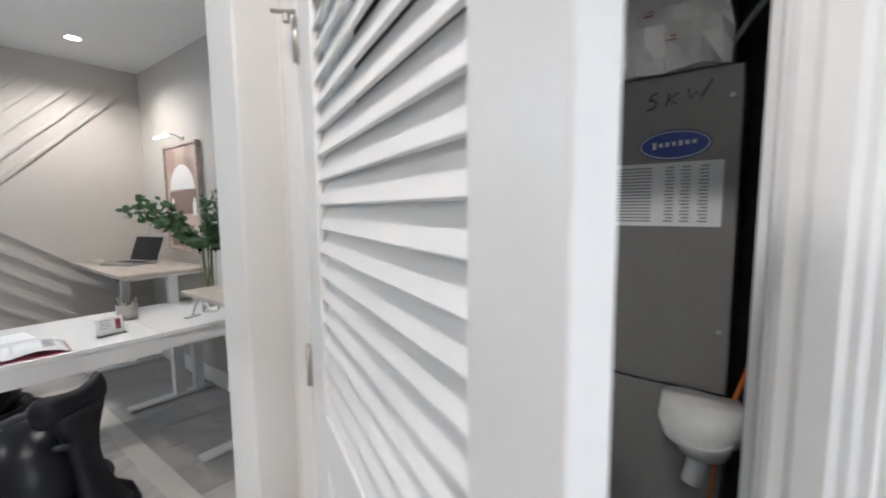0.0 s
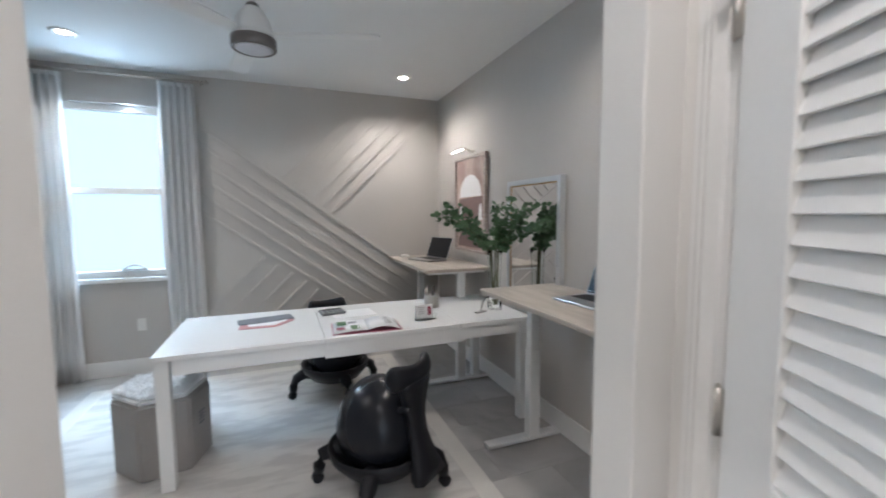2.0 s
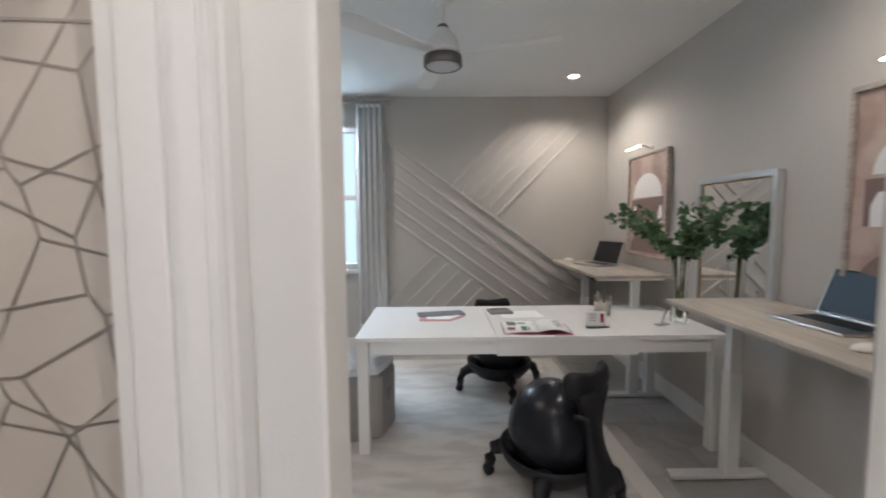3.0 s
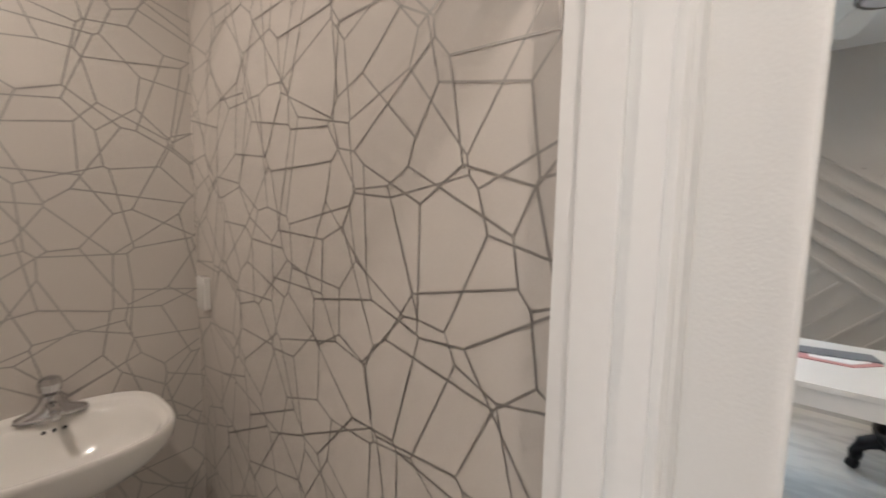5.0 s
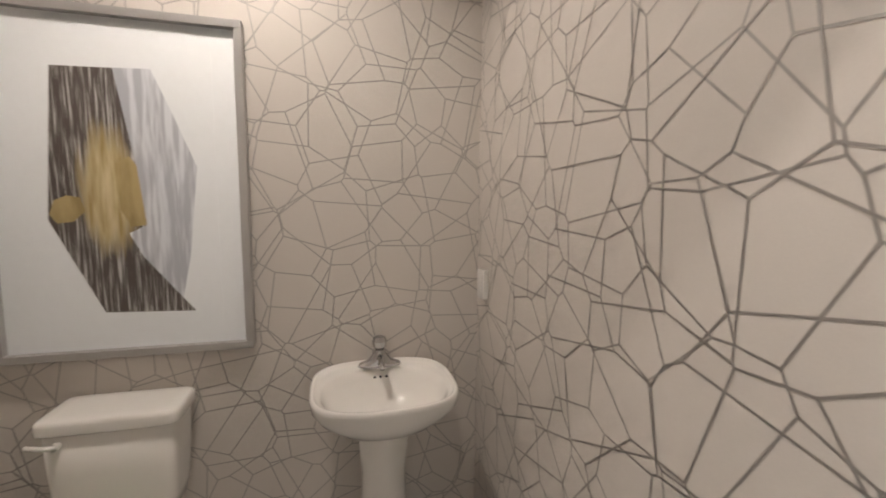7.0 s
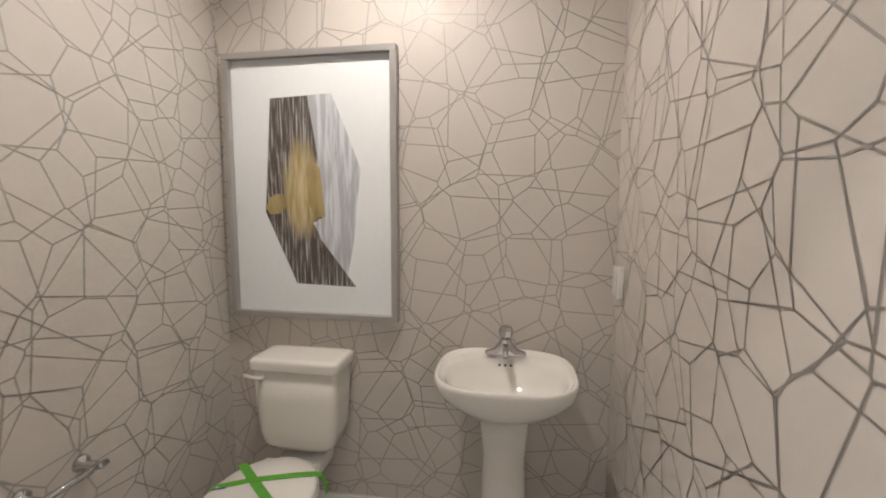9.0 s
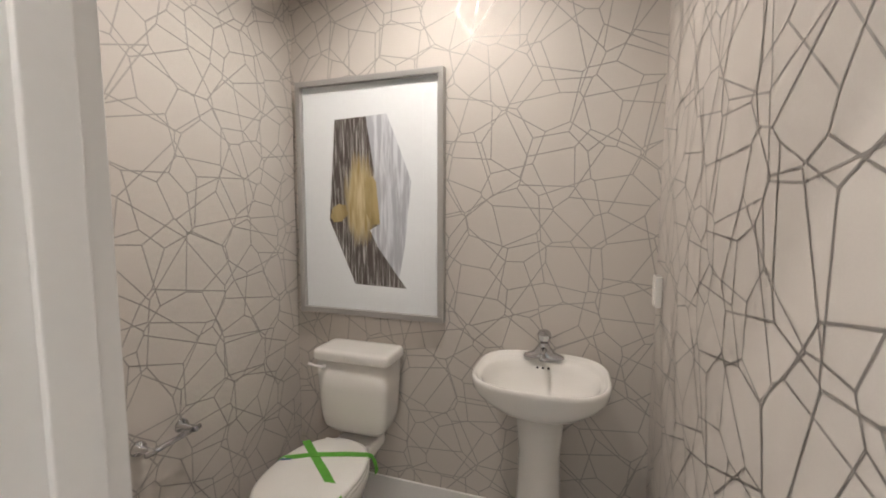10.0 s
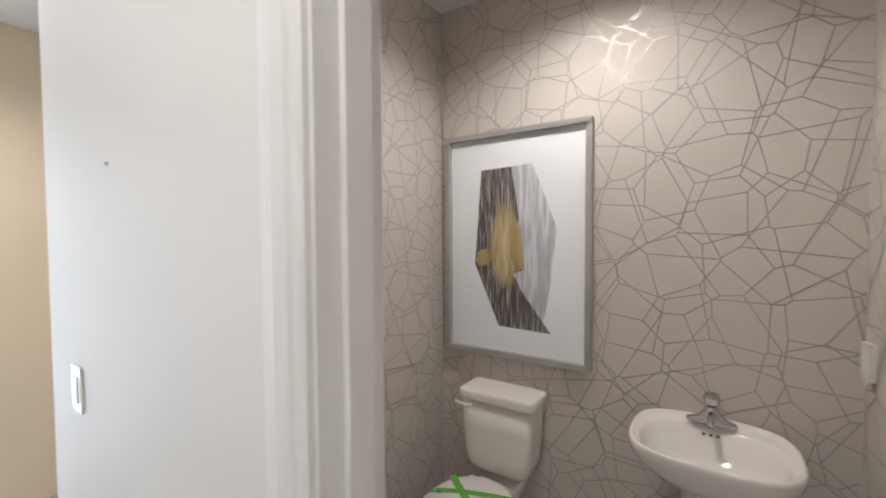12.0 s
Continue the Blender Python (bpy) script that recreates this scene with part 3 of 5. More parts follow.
part("drain_pipe", rod([(-0.07, -0.005, -0.10), (-0.075, 0.0, -0.16), (-0.085, 0.012, -0.22)], 0.028, 16), M_LABEL, bag, smooth=True)
tagged(part("orange_cord", rod([(0.842, 0.160, 1.29), (0.842, 0.187, 1.185), (0.842, 0.236, 0.997), (0.844, 0.270, 0.80), (0.844, 0.290, 0.40), (0.844, 0.300, 0.0)], 0.0045), M_ORANGE, smooth=True), "thin orange cord hanging in the closet", "cord")
tagged(part("grey_cable", rod(arc((0.86, 0.29, 1.80), (0.52, 0.09, 1.93), (0, 0, 0.015)), 0.006), M_CABLE, smooth=True), "thin grey cable above the air handler", "cable")


def wall_plate(label, m, toggle, deep=0.006):
    p = empty("wall_plate", m, label, "light switch" if toggle else "outlet")
    part("plate", box(-0.035, 0.035, -deep, 0, -0.057, 0.057, 0.003), M_SEAT, p)
    if toggle:
        part("rocker", box(-0.016, 0.016, -deep - 0.003, -deep, -0.033, 0.033, 0.002), M_SEAT, p)
    else:
        for z in (-0.02, 0.02):
            part("socket", box(-0.016, 0.016, -0.008, -0.006, z - 0.014, z + 0.014, 0.003), M_SEAT, p)
    return p


wall_plate("white rocker switch plate on the hall wall", pose(HW, -0.60, 1.185, 0, 0, 90), True)
wall_plate("white switch plate on the papered wall", pose(-2.38, BN, 1.16, 0, 0, 0), True, 0.022)
wall_plate("white outlet plate below the window", pose(-1.745, OY, 0.46, 0, 0, 0), False)
# screw left in the hall wall
tagged(part("wall_screw", turn(loft([(0, 0, 0, 0.004, 0.004), (0, 0, 0.004, 0.003, 0.003)], 10), Matrix.Translation((HW, -0.36, 1.71)) @ Matrix.Rotation(radians(90), 4, "Y")), M_CABLE), "small bare metal screw in the hall wall", "screw")


def downlight(x, y):
    d = empty("downlight", pose(x, y, CEIL), "white recessed ceiling downlight, lit", "downlight", "recessed ceiling downlights")
    part("trim_ring", loft([(0, 0, -0.001, 0.085, 0.085), (0, 0, -0.008, 0.080, 0.080), (0, 0, -0.006, 0.060, 0.060), (0, 0, -0.003, 0.044, 0.044), (0, 0, -0.001, 0.043, 0.043)], 32, cap0=False, cap1=False), M_TRIM, d, smooth=True)
    part("lens", loft([(0, 0, -0.004, 0.043, 0.043), (0, 0, -0.002, 0.043, 0.043)], 28), M_LIT, d, "glowing lens")
    return d


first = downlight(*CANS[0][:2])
# copies over the added lamps are unseen fittings too
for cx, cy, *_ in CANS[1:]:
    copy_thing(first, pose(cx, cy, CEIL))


# ---- bath things ----
SY = 0.677
sink = empty("pedestal_sink", pose(BX, SY, 0), "white porcelain pedestal sink with a chrome tap", "sink")
basin = part("basin", loft([
    (0.20, 0, 0.692, 0.075, 0.085), (0.205, 0, 0.708, 0.115, 0.125), (0.21, 0, 0.736, 0.165, 0.185, 2.2), (0.213, 0, 0.779, 0.198, 0.224, 2.6), (0.215, 0, 0.815, 0.213, 0.242, 3.0),
    (0.215, 0, 0.842, 0.2155, 0.246, 3.1), (0.215, 0, 0.853, 0.2150, 0.2455, 3.1), (0.215, 0, 0.8575, 0.212, 0.2425, 3.1), (0.215, 0, 0.859, 0.207, 0.2375, 3.1), (0.2155, 0, 0.8575, 0.203, 0.2335, 3.0), (0.216, 0, 0.852, 0.200, 0.2305, 3.0),
    (0.226, 0, 0.8475, 0.187, 0.224, 2.8), (0.238, 0, 0.845, 0.172, 0.216, 2.6), (0.2425, 0, 0.838, 0.166, 0.2095, 2.5), (0.245, 0, 0.815, 0.158, 0.200, 2.4),
    (0.246, 0, 0.775, 0.138, 0.180, 2.2), (0.244, 0, 0.742, 0.108, 0.147, 2.1), (0.240, 0, 0.722, 0.066, 0.09), (0.235, 0, 0.716, 0.03, 0.035)], 80), M_PORC, sink, smooth=True)
part("pedestal", loft([(0.17, 0, 0, 0.115, 0.125, 2.6), (0.17, 0, 0.03, 0.112, 0.12, 2.6), (0.17, 0, 0.12, 0.092, 0.10), (0.175, 0, 0.35, 0.078, 0.083), (0.18, 0, 0.52, 0.074, 0.078), (0.19, 0, 0.702, 0.085, 0.092)], 40), M_PORC, sink, smooth=True)
# overflow holes are dark discs, the shade inside them given by colour
for dy in (-0.022, 0, 0.022):
    part("overflow_hole", turn(loft([(0, 0, 0, 0.0052, 0.0052), (0, 0, 0.002, 0.0045, 0.0045)], 12), Matrix.Translation((0.0895, dy, 0.820)) @ Matrix.Rotation(radians(72), 4, "Y")), M_INK_HOLES, basin)
part("drain", loft([(0.235, 0, 0.716, 0.024, 0.024), (0.235, 0, 0.722, 0.02, 0.02)], 20), M_CHROME, basin, smooth=True)
tap = part("tap", loft([(0.062, 0, 0.856, 0.030, 0.082, 2.4), (0.062, 0, 0.866, 0.028, 0.078, 2.4), (0.062, 0, 0.878, 0.024, 0.045), (0.062, 0, 0.905, 0.021, 0.024), (0.062, 0, 0.918, 0.018, 0.019)], 40), M_CHROME, sink, "chrome single-handle tap", smooth=True)
part("spout", rod([(0.065, 0, 0.885), (0.10, 0, 0.896), (0.14, 0, 0.893), (0.163, 0, 0.880)], 0.0135, 16, taper=0.8), M_CHROME, tap, smooth=True)
part("tap_handle", loft([(0.062, 0, 0.918, 0.014, 0.014), (0.062, 0, 0.928, 0.022, 0.024), (0.062, 0, 0.950, 0.026, 0.028), (0.062, 0, 0.966, 0.021, 0.022), (0.062, 0, 0.971, 0.010, 0.010)], 8), M_CHROME, tap, "faceted chrome knob")

TY = -0.156
toilet = empty("toilet", pose(BX, TY, 0), "white toilet sealed with crossed green tape", "toilet")
tank = part("tank", loft([(0.105, 0, 0.432, 0.050, 0.105, 4), (0.105, 0, 0.440, 0.068, 0.135, 5), (0.104, 0, 0.462, 0.080, 0.155, 6), (0.103, 0, 0.52, 0.086, 0.167, 8), (0.102, 0, 0.64, 0.088, 0.175, 9), (0.102, 0, 0.776, 0.090, 0.178, 10)], 96), M_PORC, toilet, smooth=True)
part("tank_lid", loft([(0.102, 0, 0.776, 0.088, 0.180, 10), (0.102, 0, 0.7762, 0.096, 0.188, 10), (0.102, 0, 0.779, 0.099, 0.191, 10), (0.102, 0, 0.782, 0.0995, 0.192, 10), (0.102, 0, 0.806, 0.0995, 0.192, 10), (0.102, 0, 0.813, 0.098, 0.190, 10), (0.102, 0, 0.819, 0.093, 0.185, 10), (0.102, 0, 0.8215, 0.086, 0.178, 10), (0.102, 0, 0.8225, 0.06, 0.15, 8)], 96), M_PORC, toilet, smooth=True)
lever = part("flush_lever", rod([(0.186, -0.130, 0.747), (0.206, -0.130, 0.747)], 0.012, 14), M_SEAT, tank, "white flush lever", smooth=True)
part("lever_arm", rod([(0.206, -0.128, 0.747), (0.208, -0.165, 0.750), (0.206, -0.20, 0.755)], 0.0075, 10), M_SEAT, tank, smooth=True)
part("bowl", loft([(0.36, 0, 0.0, 0.20, 0.105, 2.6), (0.36, 0, 0.03, 0.195, 0.10, 2.6), (0.37, 0, 0.14, 0.19, 0.095, 2.4), (0.41, 0, 0.25, 0.22, 0.13, 2.3), (0.44, 0, 0.34, 0.255, 0.172, 2.2), (0.45, 0, 0.385, 0.265, 0.182, 2.2), (0.45, 0, 0.395, 0.26, 0.178, 2.2)], 56), M_PORC, toilet, smooth=True)
part("bowl_deck", box(0.03, 0.30, -0.10, 0.10, 0.33, 0.395, 0.02, seg=4), M_PORC, toilet, smooth=True)
part("seat", loft([(0.465, 0, 0.396, 0.245, 0.183, 2.25), (0.465, 0, 0.402, 0.25, 0.187, 2.25), (0.465, 0, 0.412, 0.25, 0.187, 2.25), (0.465, 0, 0.416, 0.246, 0.183, 2.25)], 60), M_SEAT, toilet, smooth=True)
part("lid", loft([(0.462, 0, 0.418, 0.245, 0.182, 2.25), (0.462, 0, 0.424, 0.25, 0.187, 2.25), (0.462, 0, 0.432, 0.25, 0.186, 2.25), (0.462, 0, 0.440, 0.235, 0.172, 2.25), (0.462, 0, 0.444, 0.12, 0.09, 2.2)], 60), M_SEAT, toilet, smooth=True)
part("hinge_block", box(0.215, 0.265, -0.11, 0.11, 0.396, 0.428, 0.008), M_SEAT, toilet)


def tape(points, w, material):
    """A flat band that follows a line of points."""
    bm = bmesh.new()
    pts = [Vector(p) for p in points]
    rows = []
    for i, p in enumerate(pts):
        d = pts[min(i + 1, len(pts) - 1)] - pts[max(i - 1, 0)]
        s = Vector((-d.y, d.x, 0)).normalized() * w / 2
        rows.append([bm.verts.new(p + s), bm.verts.new(p - s)])
    for a, b in zip(rows, rows[1:]):
        bm.faces.new((a[0], a[1], b[1], b[0]))
    bm.normal_update()
    bmesh.ops.solidify(bm, geom=bm.faces[:], thickness=0.0008)
    return bm


tp1 = empty("tape_cross", pose(BX, TY, 0), "green masking tape crossed over the toilet lid", "tape")
part("tape_band", tape([(0.285, -0.168, 0.436), (0.297, -0.156, 0.4402), (0.385, -0.05, 0.4465), (0.475, 0.065, 0.4465), (0.535, 0.140, 0.440), (0.562, 0.170, 0.434), (0.572, 0.186, 0.40), (0.575, 0.193, 0.33)], 0.034, M_TAPE), M_TAPE, tp1)
part("tape_band", tape([(0.44, -0.192, 0.425), (0.43, -0.175, 0.4395), (0.38, -0.06, 0.448), (0.33, 0.08, 0.448), (0.30, 0.145, 0.440), (0.292, 0.162, 0.432), (0.288, 0.178, 0.40), (0.288, 0.182, 0.36)], 0.030, M_TAPE), M_TAPE, tp1)
part("tape_patch", tape([(0.452, -0.192, 0.4255), (0.442, -0.175, 0.4402), (0.43, -0.13, 0.445)], 0.010, M_TAPEB), M_TAPEB, tp1, "blue tape edge")

holder = empty("paper_holder", pose(-1.715, BS, 0.665), "chrome toilet paper holder without a roll", "paper holder")
for dx in (-0.078, 0.078):
    post = part("post", turn(loft([(0, 0, 0, 0.026, 0.026), (0, 0, 0.008, 0.024, 0.024), (0, 0, 0.012, 0.012, 0.012), (0, 0, 0.072, 0.011, 0.011), (0, 0, 0.078, 0.007, 0.007)], 20), Matrix.Translation((dx, 0, 0)) @ Matrix.Rotation(radians(-90), 4, "X")), M_CHROME, holder, smooth=True)
part("roller", rod([(-0.10, 0.066, 0), (0.10, 0.066, 0)], 0.0095, 14), M_CHROME, holder, smooth=True)

# framed print
AY0, AY1, AZ0, AZ1 = -0.515, 0.235, 0.952, 2.062
art = empty("framed_print", pose(BX, 0, 0), "silver-framed abstract print in black, grey and gold", "picture")
fw, fd = 0.026, 0.044


def frame_bars(parent, material, y0, y1, z0, z1, w, x0, x1):
    part("frame_bar", box(x0, x1, y0, y1, z1 - w, z1, 0.002), material, parent)
    part("frame_bar", box(x0, x1, y0, y1, z0, z0 + w, 0.002), material, parent)
    part("frame_bar", box(x0, x1, y0, y0 + w, z0 + w, z1 - w, 0.002), material, parent)
    part("frame_bar", box(x0, x1, y1 - w, y1, z0 + w, z1 - w, 0.002), material, parent)


frame_bars(art, M_FRAME_S, AY0, AY1, AZ0, AZ1, fw, 0.004, fd)
part("mat_board", box(0.006, 0.020, AY0 + fw, AY1 - fw, AZ0 + fw, AZ1 - fw), M_MATB, art)
sheet = part("print_sheet", box(0.020, 0.0215, AY0 + 0.10, AY1 - 0.10, AZ0 + 0.10, AZ1 - 0.10), M_MATB, art)
INK2 = streaky("grey_wash", (0.43, 0.43, 0.46), (0.66, 0.66, 0.68), 20, (1, 2.6, 0.25), 0.52)
INK4 = streaky("dark_gold_paint", (0.30, 0.215, 0.08), (0.44, 0.33, 0.15), 9, (1, 2, 0.5), 0.5, 0.4)


def patch(outline, layer, material, parent=sheet):
    """A flat painted shape; outline in fractions across and down the frame."""
    bm = bmesh.new()
    f = bm.faces.new([bm.verts.new((0.0218 + 0.0002 * layer, AY0 + u * (AY1 - AY0), AZ1 - v * (AZ1 - AZ0))) for u, v in outline])
    bmesh.ops.recalc_face_normals(bm, faces=[f])
    if f.normal.x < 0:
        f.normal_flip()
    part("paint_shape", bm, material, parent)


def brushed_paint():
    """Dark strokes running down the sheet that melt into a gold patch."""
    m = streaky("dark_and_gold_strokes", (0.085, 0.066, 0.055), (0.58, 0.55, 0.52), 46, (1, 3.6, 0.13), 0.585)
    nt = m.node_tree
    b = nt.nodes["Principled BSDF"]
    ink = b.inputs["Base Color"].links[0].from_socket
    tex, sep = nt.nodes.new("ShaderNodeTexCoord"), nt.nodes.new("ShaderNodeSeparateXYZ")
    nt.links.new(tex.outputs["Object"], sep.inputs[0])

    def calc(op, p, q):
        n = nt.nodes.new("ShaderNodeMath")
        n.operation = op
        for k, v in enumerate((p, q)):
            if isinstance(v, (int, float)):
                n.inputs[k].default_value = v
            else:
                nt.links.new(v, n.inputs[k])
        return n.outputs[0]
    dy = calc("DIVIDE", calc("SUBTRACT", sep.outputs[1], AY0 + 0.44 * (AY1 - AY0)), 0.078)
    dz = calc("DIVIDE", calc("SUBTRACT", sep.outputs[2], AZ1 - 0.51 * (AZ1 - AZ0)), 0.205)
    far = calc("ADD", calc("MULTIPLY", dy, dy), calc("MULTIPLY", dz, dz))
    mp, no = nt.nodes.new("ShaderNodeMapping"), nt.nodes.new("ShaderNodeTexNoise")
    mp.inputs["Scale"].default_value = (1, 3.0, 0.35)
    no.inputs["Scale"].default_value, no.inputs["Detail"].default_value = 16, 5
    nt.links.new(tex.outputs["Object"], mp.inputs[0])
    nt.links.new(mp.outputs[0], no.inputs["Vector"])
    edge = calc("ADD", far, calc("MULTIPLY", calc("SUBTRACT", no.outputs[0], 0.5), 1.9))
    mr = nt.nodes.new("ShaderNodeMapRange")
    mr.inputs[1].default_value, mr.inputs[2].default_value, mr.inputs[3].default_value, mr.inputs[4].default_value = 0.40, 1.25, 1, 0
    nt.links.new(edge, mr.inputs[0])
    gold = nt.nodes.new("ShaderNodeValToRGB")
    gold.color_ramp.elements[0].color, gold.color_ramp.elements[1].color = (0.34, 0.24, 0.09, 1), (0.62, 0.51, 0.30, 1)
    gold.color_ramp.elements[0].position, gold.color_ramp.elements[1].position = 0.32, 0.6
    nt.links.new(no.outputs[0], gold.inputs[0])
    mix = nt.nodes.new("ShaderNodeMix")
    mix.data_type = "RGBA"
    nt.links.new(mr.outputs[0], mix.inputs[0])
    nt.links.new(ink, mix.inputs[6])
    nt.links.new(gold.outputs[0], mix.inputs[7])
    nt.links.new(mix.outputs[2], b.inputs["Base Color"])
    return m


STROKES = brushed_paint()
patch([(0.48, 0.16), (0.63, 0.155), (0.70, 0.27), (0.79, 0.43), (0.745, 0.70), (0.70, 0.85), (0.52, 0.66), (0.54, 0.40)], 0, INK2)
patch([(0.27, 0.165), (0.49, 0.16), (0.53, 0.33), (0.55, 0.42), (0.58, 0.605), (0.51, 0.63), (0.56, 0.70), (0.755, 0.872), (0.40, 0.865), (0.22, 0.59)], 1, STROKES)
patch([(0.49, 0.42), (0.53, 0.405), (0.555, 0.43), (0.58, 0.605), (0.52, 0.61), (0.485, 0.56), (0.478, 0.48)], 2, INK4)
patch([(0.225, 0.575), (0.245, 0.535), (0.29, 0.52), (0.34, 0.525), (0.355, 0.565), (0.31, 0.595), (0.25, 0.60)], 2, INK4)
part("glazing", box(0.024, 0.026, AY0 + fw, AY1 - fw, AZ0 + fw, AZ1 - fw), M_PANE, art).visible_shadow = False


# ---- office things ----
# window, curtains, backdrop
win = tagged(new("window_1"), "white double-hung window with a bright view", "window", kind="structure")
fy0, fy1 = OY + 0.05, OY + 0.11
part("window_frame", box(WX0, WX0 + 0.05, fy0, fy1, WZ0, WZ1, 0.003), M_TRIM, win)
part("window_frame", box(WX1 - 0.05, WX1, fy0, fy1, WZ0, WZ1, 0.003), M_TRIM, win)
part("window_frame", box(WX0 + 0.05, WX1 - 0.05, fy0, fy1, WZ1 - 0.06, WZ1, 0.003), M_TRIM, win)
part("window_frame", box(WX0 + 0.05, WX1 - 0.05, fy0, fy1, WZ0, WZ0 + 0.06, 0.003), M_TRIM, win)
part("meeting_rail", box(WX0 + 0.05, WX1 - 0.05, fy0 - 0.01, fy1, 1.655, 1.71, 0.003), M_TRIM, win)
part("window_sill", box(WX0 - 0.03, WX1 + 0.03, OY - 0.03, OY + 0.05, WZ0 - 0.04, WZ0, 0.004), M_TRIM, win)
for z0, z1 in ((WZ0 + 0.06, 1.655), (1.71, WZ1 - 0.06)):
    part("pane", box(WX0 + 0.05, WX1 - 0.05, fy0 + 0.03, fy0 + 0.034, z0, z1), M_PANE, win).visible_shadow = False
part("sash_lift", rod(arc((-1.86, fy0 - 0.012, WZ0 + 0.075), (-1.70, fy0 - 0.012, WZ0 + 0.075), (0, 0, 0.035), 12), 0.007), M_CABLE, win, smooth=True)
part("lift_base", box(-1.88, -1.68, fy0 - 0.02, fy0, WZ0 + 0.062, WZ0 + 0.075, 0.003), M_CABLE, win)
tagged(part("backdrop", box(-8, 4, 9.0, 9.05, -2, 6), glow("bright_outdoors", (0.72, 0.92, 1.0), 1.04)), "bright hazy daylight outside the window", "backdrop", kind="structure")


def curtain(x0, x1, folds, phase):
    bm = bmesh.new()
    nx, nz = folds * 8, 14
    rows = []
    for j in range(nz + 1):
        z = 0.02 + (2.64 - 0.02) * j / nz
        spread = 1.0 + 0.10 * (1 - j / nz)
        row = []
        for i in range(nx + 1):
            u = i / nx
            x = (x0 + x1) / 2 + (u - 0.5) * (x1 - x0) * spread
            y = OY - 0.085 + 0.034 * math.sin(2 * math.pi * folds * u + phase) + 0.010 * noise.noise((u * 5, j * 0.35, phase))
            row.append(bm.verts.new((x, y, z)))
        rows.append(row)
    for a, b in zip(rows, rows[1:]):
        for i in range(nx):
            bm.faces.new((a[i], a[i + 1], b[i + 1], b[i]))
    bm.normal_update()
    bmesh.ops.solidify(bm, geom=bm.faces[:], thickness=0.003)
    c = empty("curtain", pose(0, 0, 0), "white linen curtain hanging in soft folds", "curtain", "curtains at the window")
    part("panel", bm, M_CURT, c, smooth=True)
    part("hem", box(x0 + 0.004, x1 - 0.004, OY - 0.092, OY - 0.078, 2.61, 2.643, 0.002), M_CURT, c)


curtain(-2.39, -2.17, 4, 0.4)
curtain(-1.50, -1.215, 5, 1.3)
rail = empty("curtain_rod", pose(0, 0, 0), "brushed nickel curtain rod above the window", "curtain rod")
part("rod", rod([(-2.62, OY - 0.085, 2.668), (-1.12, OY - 0.085, 2.668)], 0.013, 14), M_NICKEL, rail, smooth=True)
for x in (-2.55, -1.16):
    part("bracket", box(x - 0.008, x + 0.008, OY - 0.10, OY, 2.655, 2.681, 0.003), M_NICKEL, rail)
for x in (-2.62, -1.12):
    part("finial", turn(loft([(0, 0, -0.02, 0.012, 0.012), (0, 0, -0.012, 0.02, 0.02), (0, 0, 0.012, 0.02, 0.02), (0, 0, 0.02, 0.012, 0.012)], 16), Matrix.Translation((x, OY - 0.085, 2.668)) @ Matrix.Rotation(radians(90), 4, "Y")), M_NICKEL, rail, smooth=True)

# rug
rug_bm = box(-2.02, 0.50, 1.75, 4.62, 0.0, 0.010, 0.004)
rug = empty("area_rug", pose(0, 0, 0), "pale distressed area rug under the white table", "rug")
part("field", rug_bm, M_RUG, rug)
part("border", boxes([(0.39, 0.502, 1.75, 4.622, 0.0, 0.0115), (-2.022, -1.91, 1.75, 4.622, 0.0, 0.0115), (-1.91, 0.39, 4.51, 4.622, 0.0, 0.0115)], 0.003), mat("rug_border", (0.66, 0.64, 0.60), 0.95, bump=0.5, scale=200, vary=0.1), rug, "paler woven border")

# white table
table = empty("white_table", pose(0, 0, 0), "long white lacquered table with square legs", "table")
TX0, TX1, TY0, TY1 = -1.155, 1.10, 2.93, 3.79
for a, b in ((TX0, -0.30), (-0.298, 0.56), (0.562, TX1)):
    part("tabletop", box(a, b, TY0, TY1, 0.714, 0.742, 0.002), M_LACQ, table)
part("apron", box(TX0 + 0.09, TX1 - 0.09, TY0 + 0.012, TY0 + 0.034, 0.632, 0.713, 0.002), M_LACQ, table)
part("apron", box(-0.30, 0.56, TY0 + 0.006, TY0 + 0.012, 0.622, 0.713, 0.001), M_LACQ, table)
part("apron", box(TX0 + 0.09, TX1 - 0.09, TY1 - 0.034, TY1 - 0.012, 0.632, 0.713, 0.002), M_LACQ, table)
part("apron", box(TX0 + 0.012, TX0 + 0.034, TY0 + 0.09, TY1 - 0.09, 0.632, 0.713, 0.002), M_LACQ, table)
part("apron", box(TX1 - 0.034, TX1 - 0.012, TY0 + 0.09, TY1 - 0.09, 0.632, 0.713, 0.002), M_LACQ, table)
for x in (TX0 + 0.01, TX1 - 0.08):
    for y in (TY0 + 0.01, TY1 - 0.08):
        part("leg", box(x, x + 0.066, y, y + 0.066, 0.010 if x < 0 else 0.0, 0.713, 0.003), M_LACQ, table)


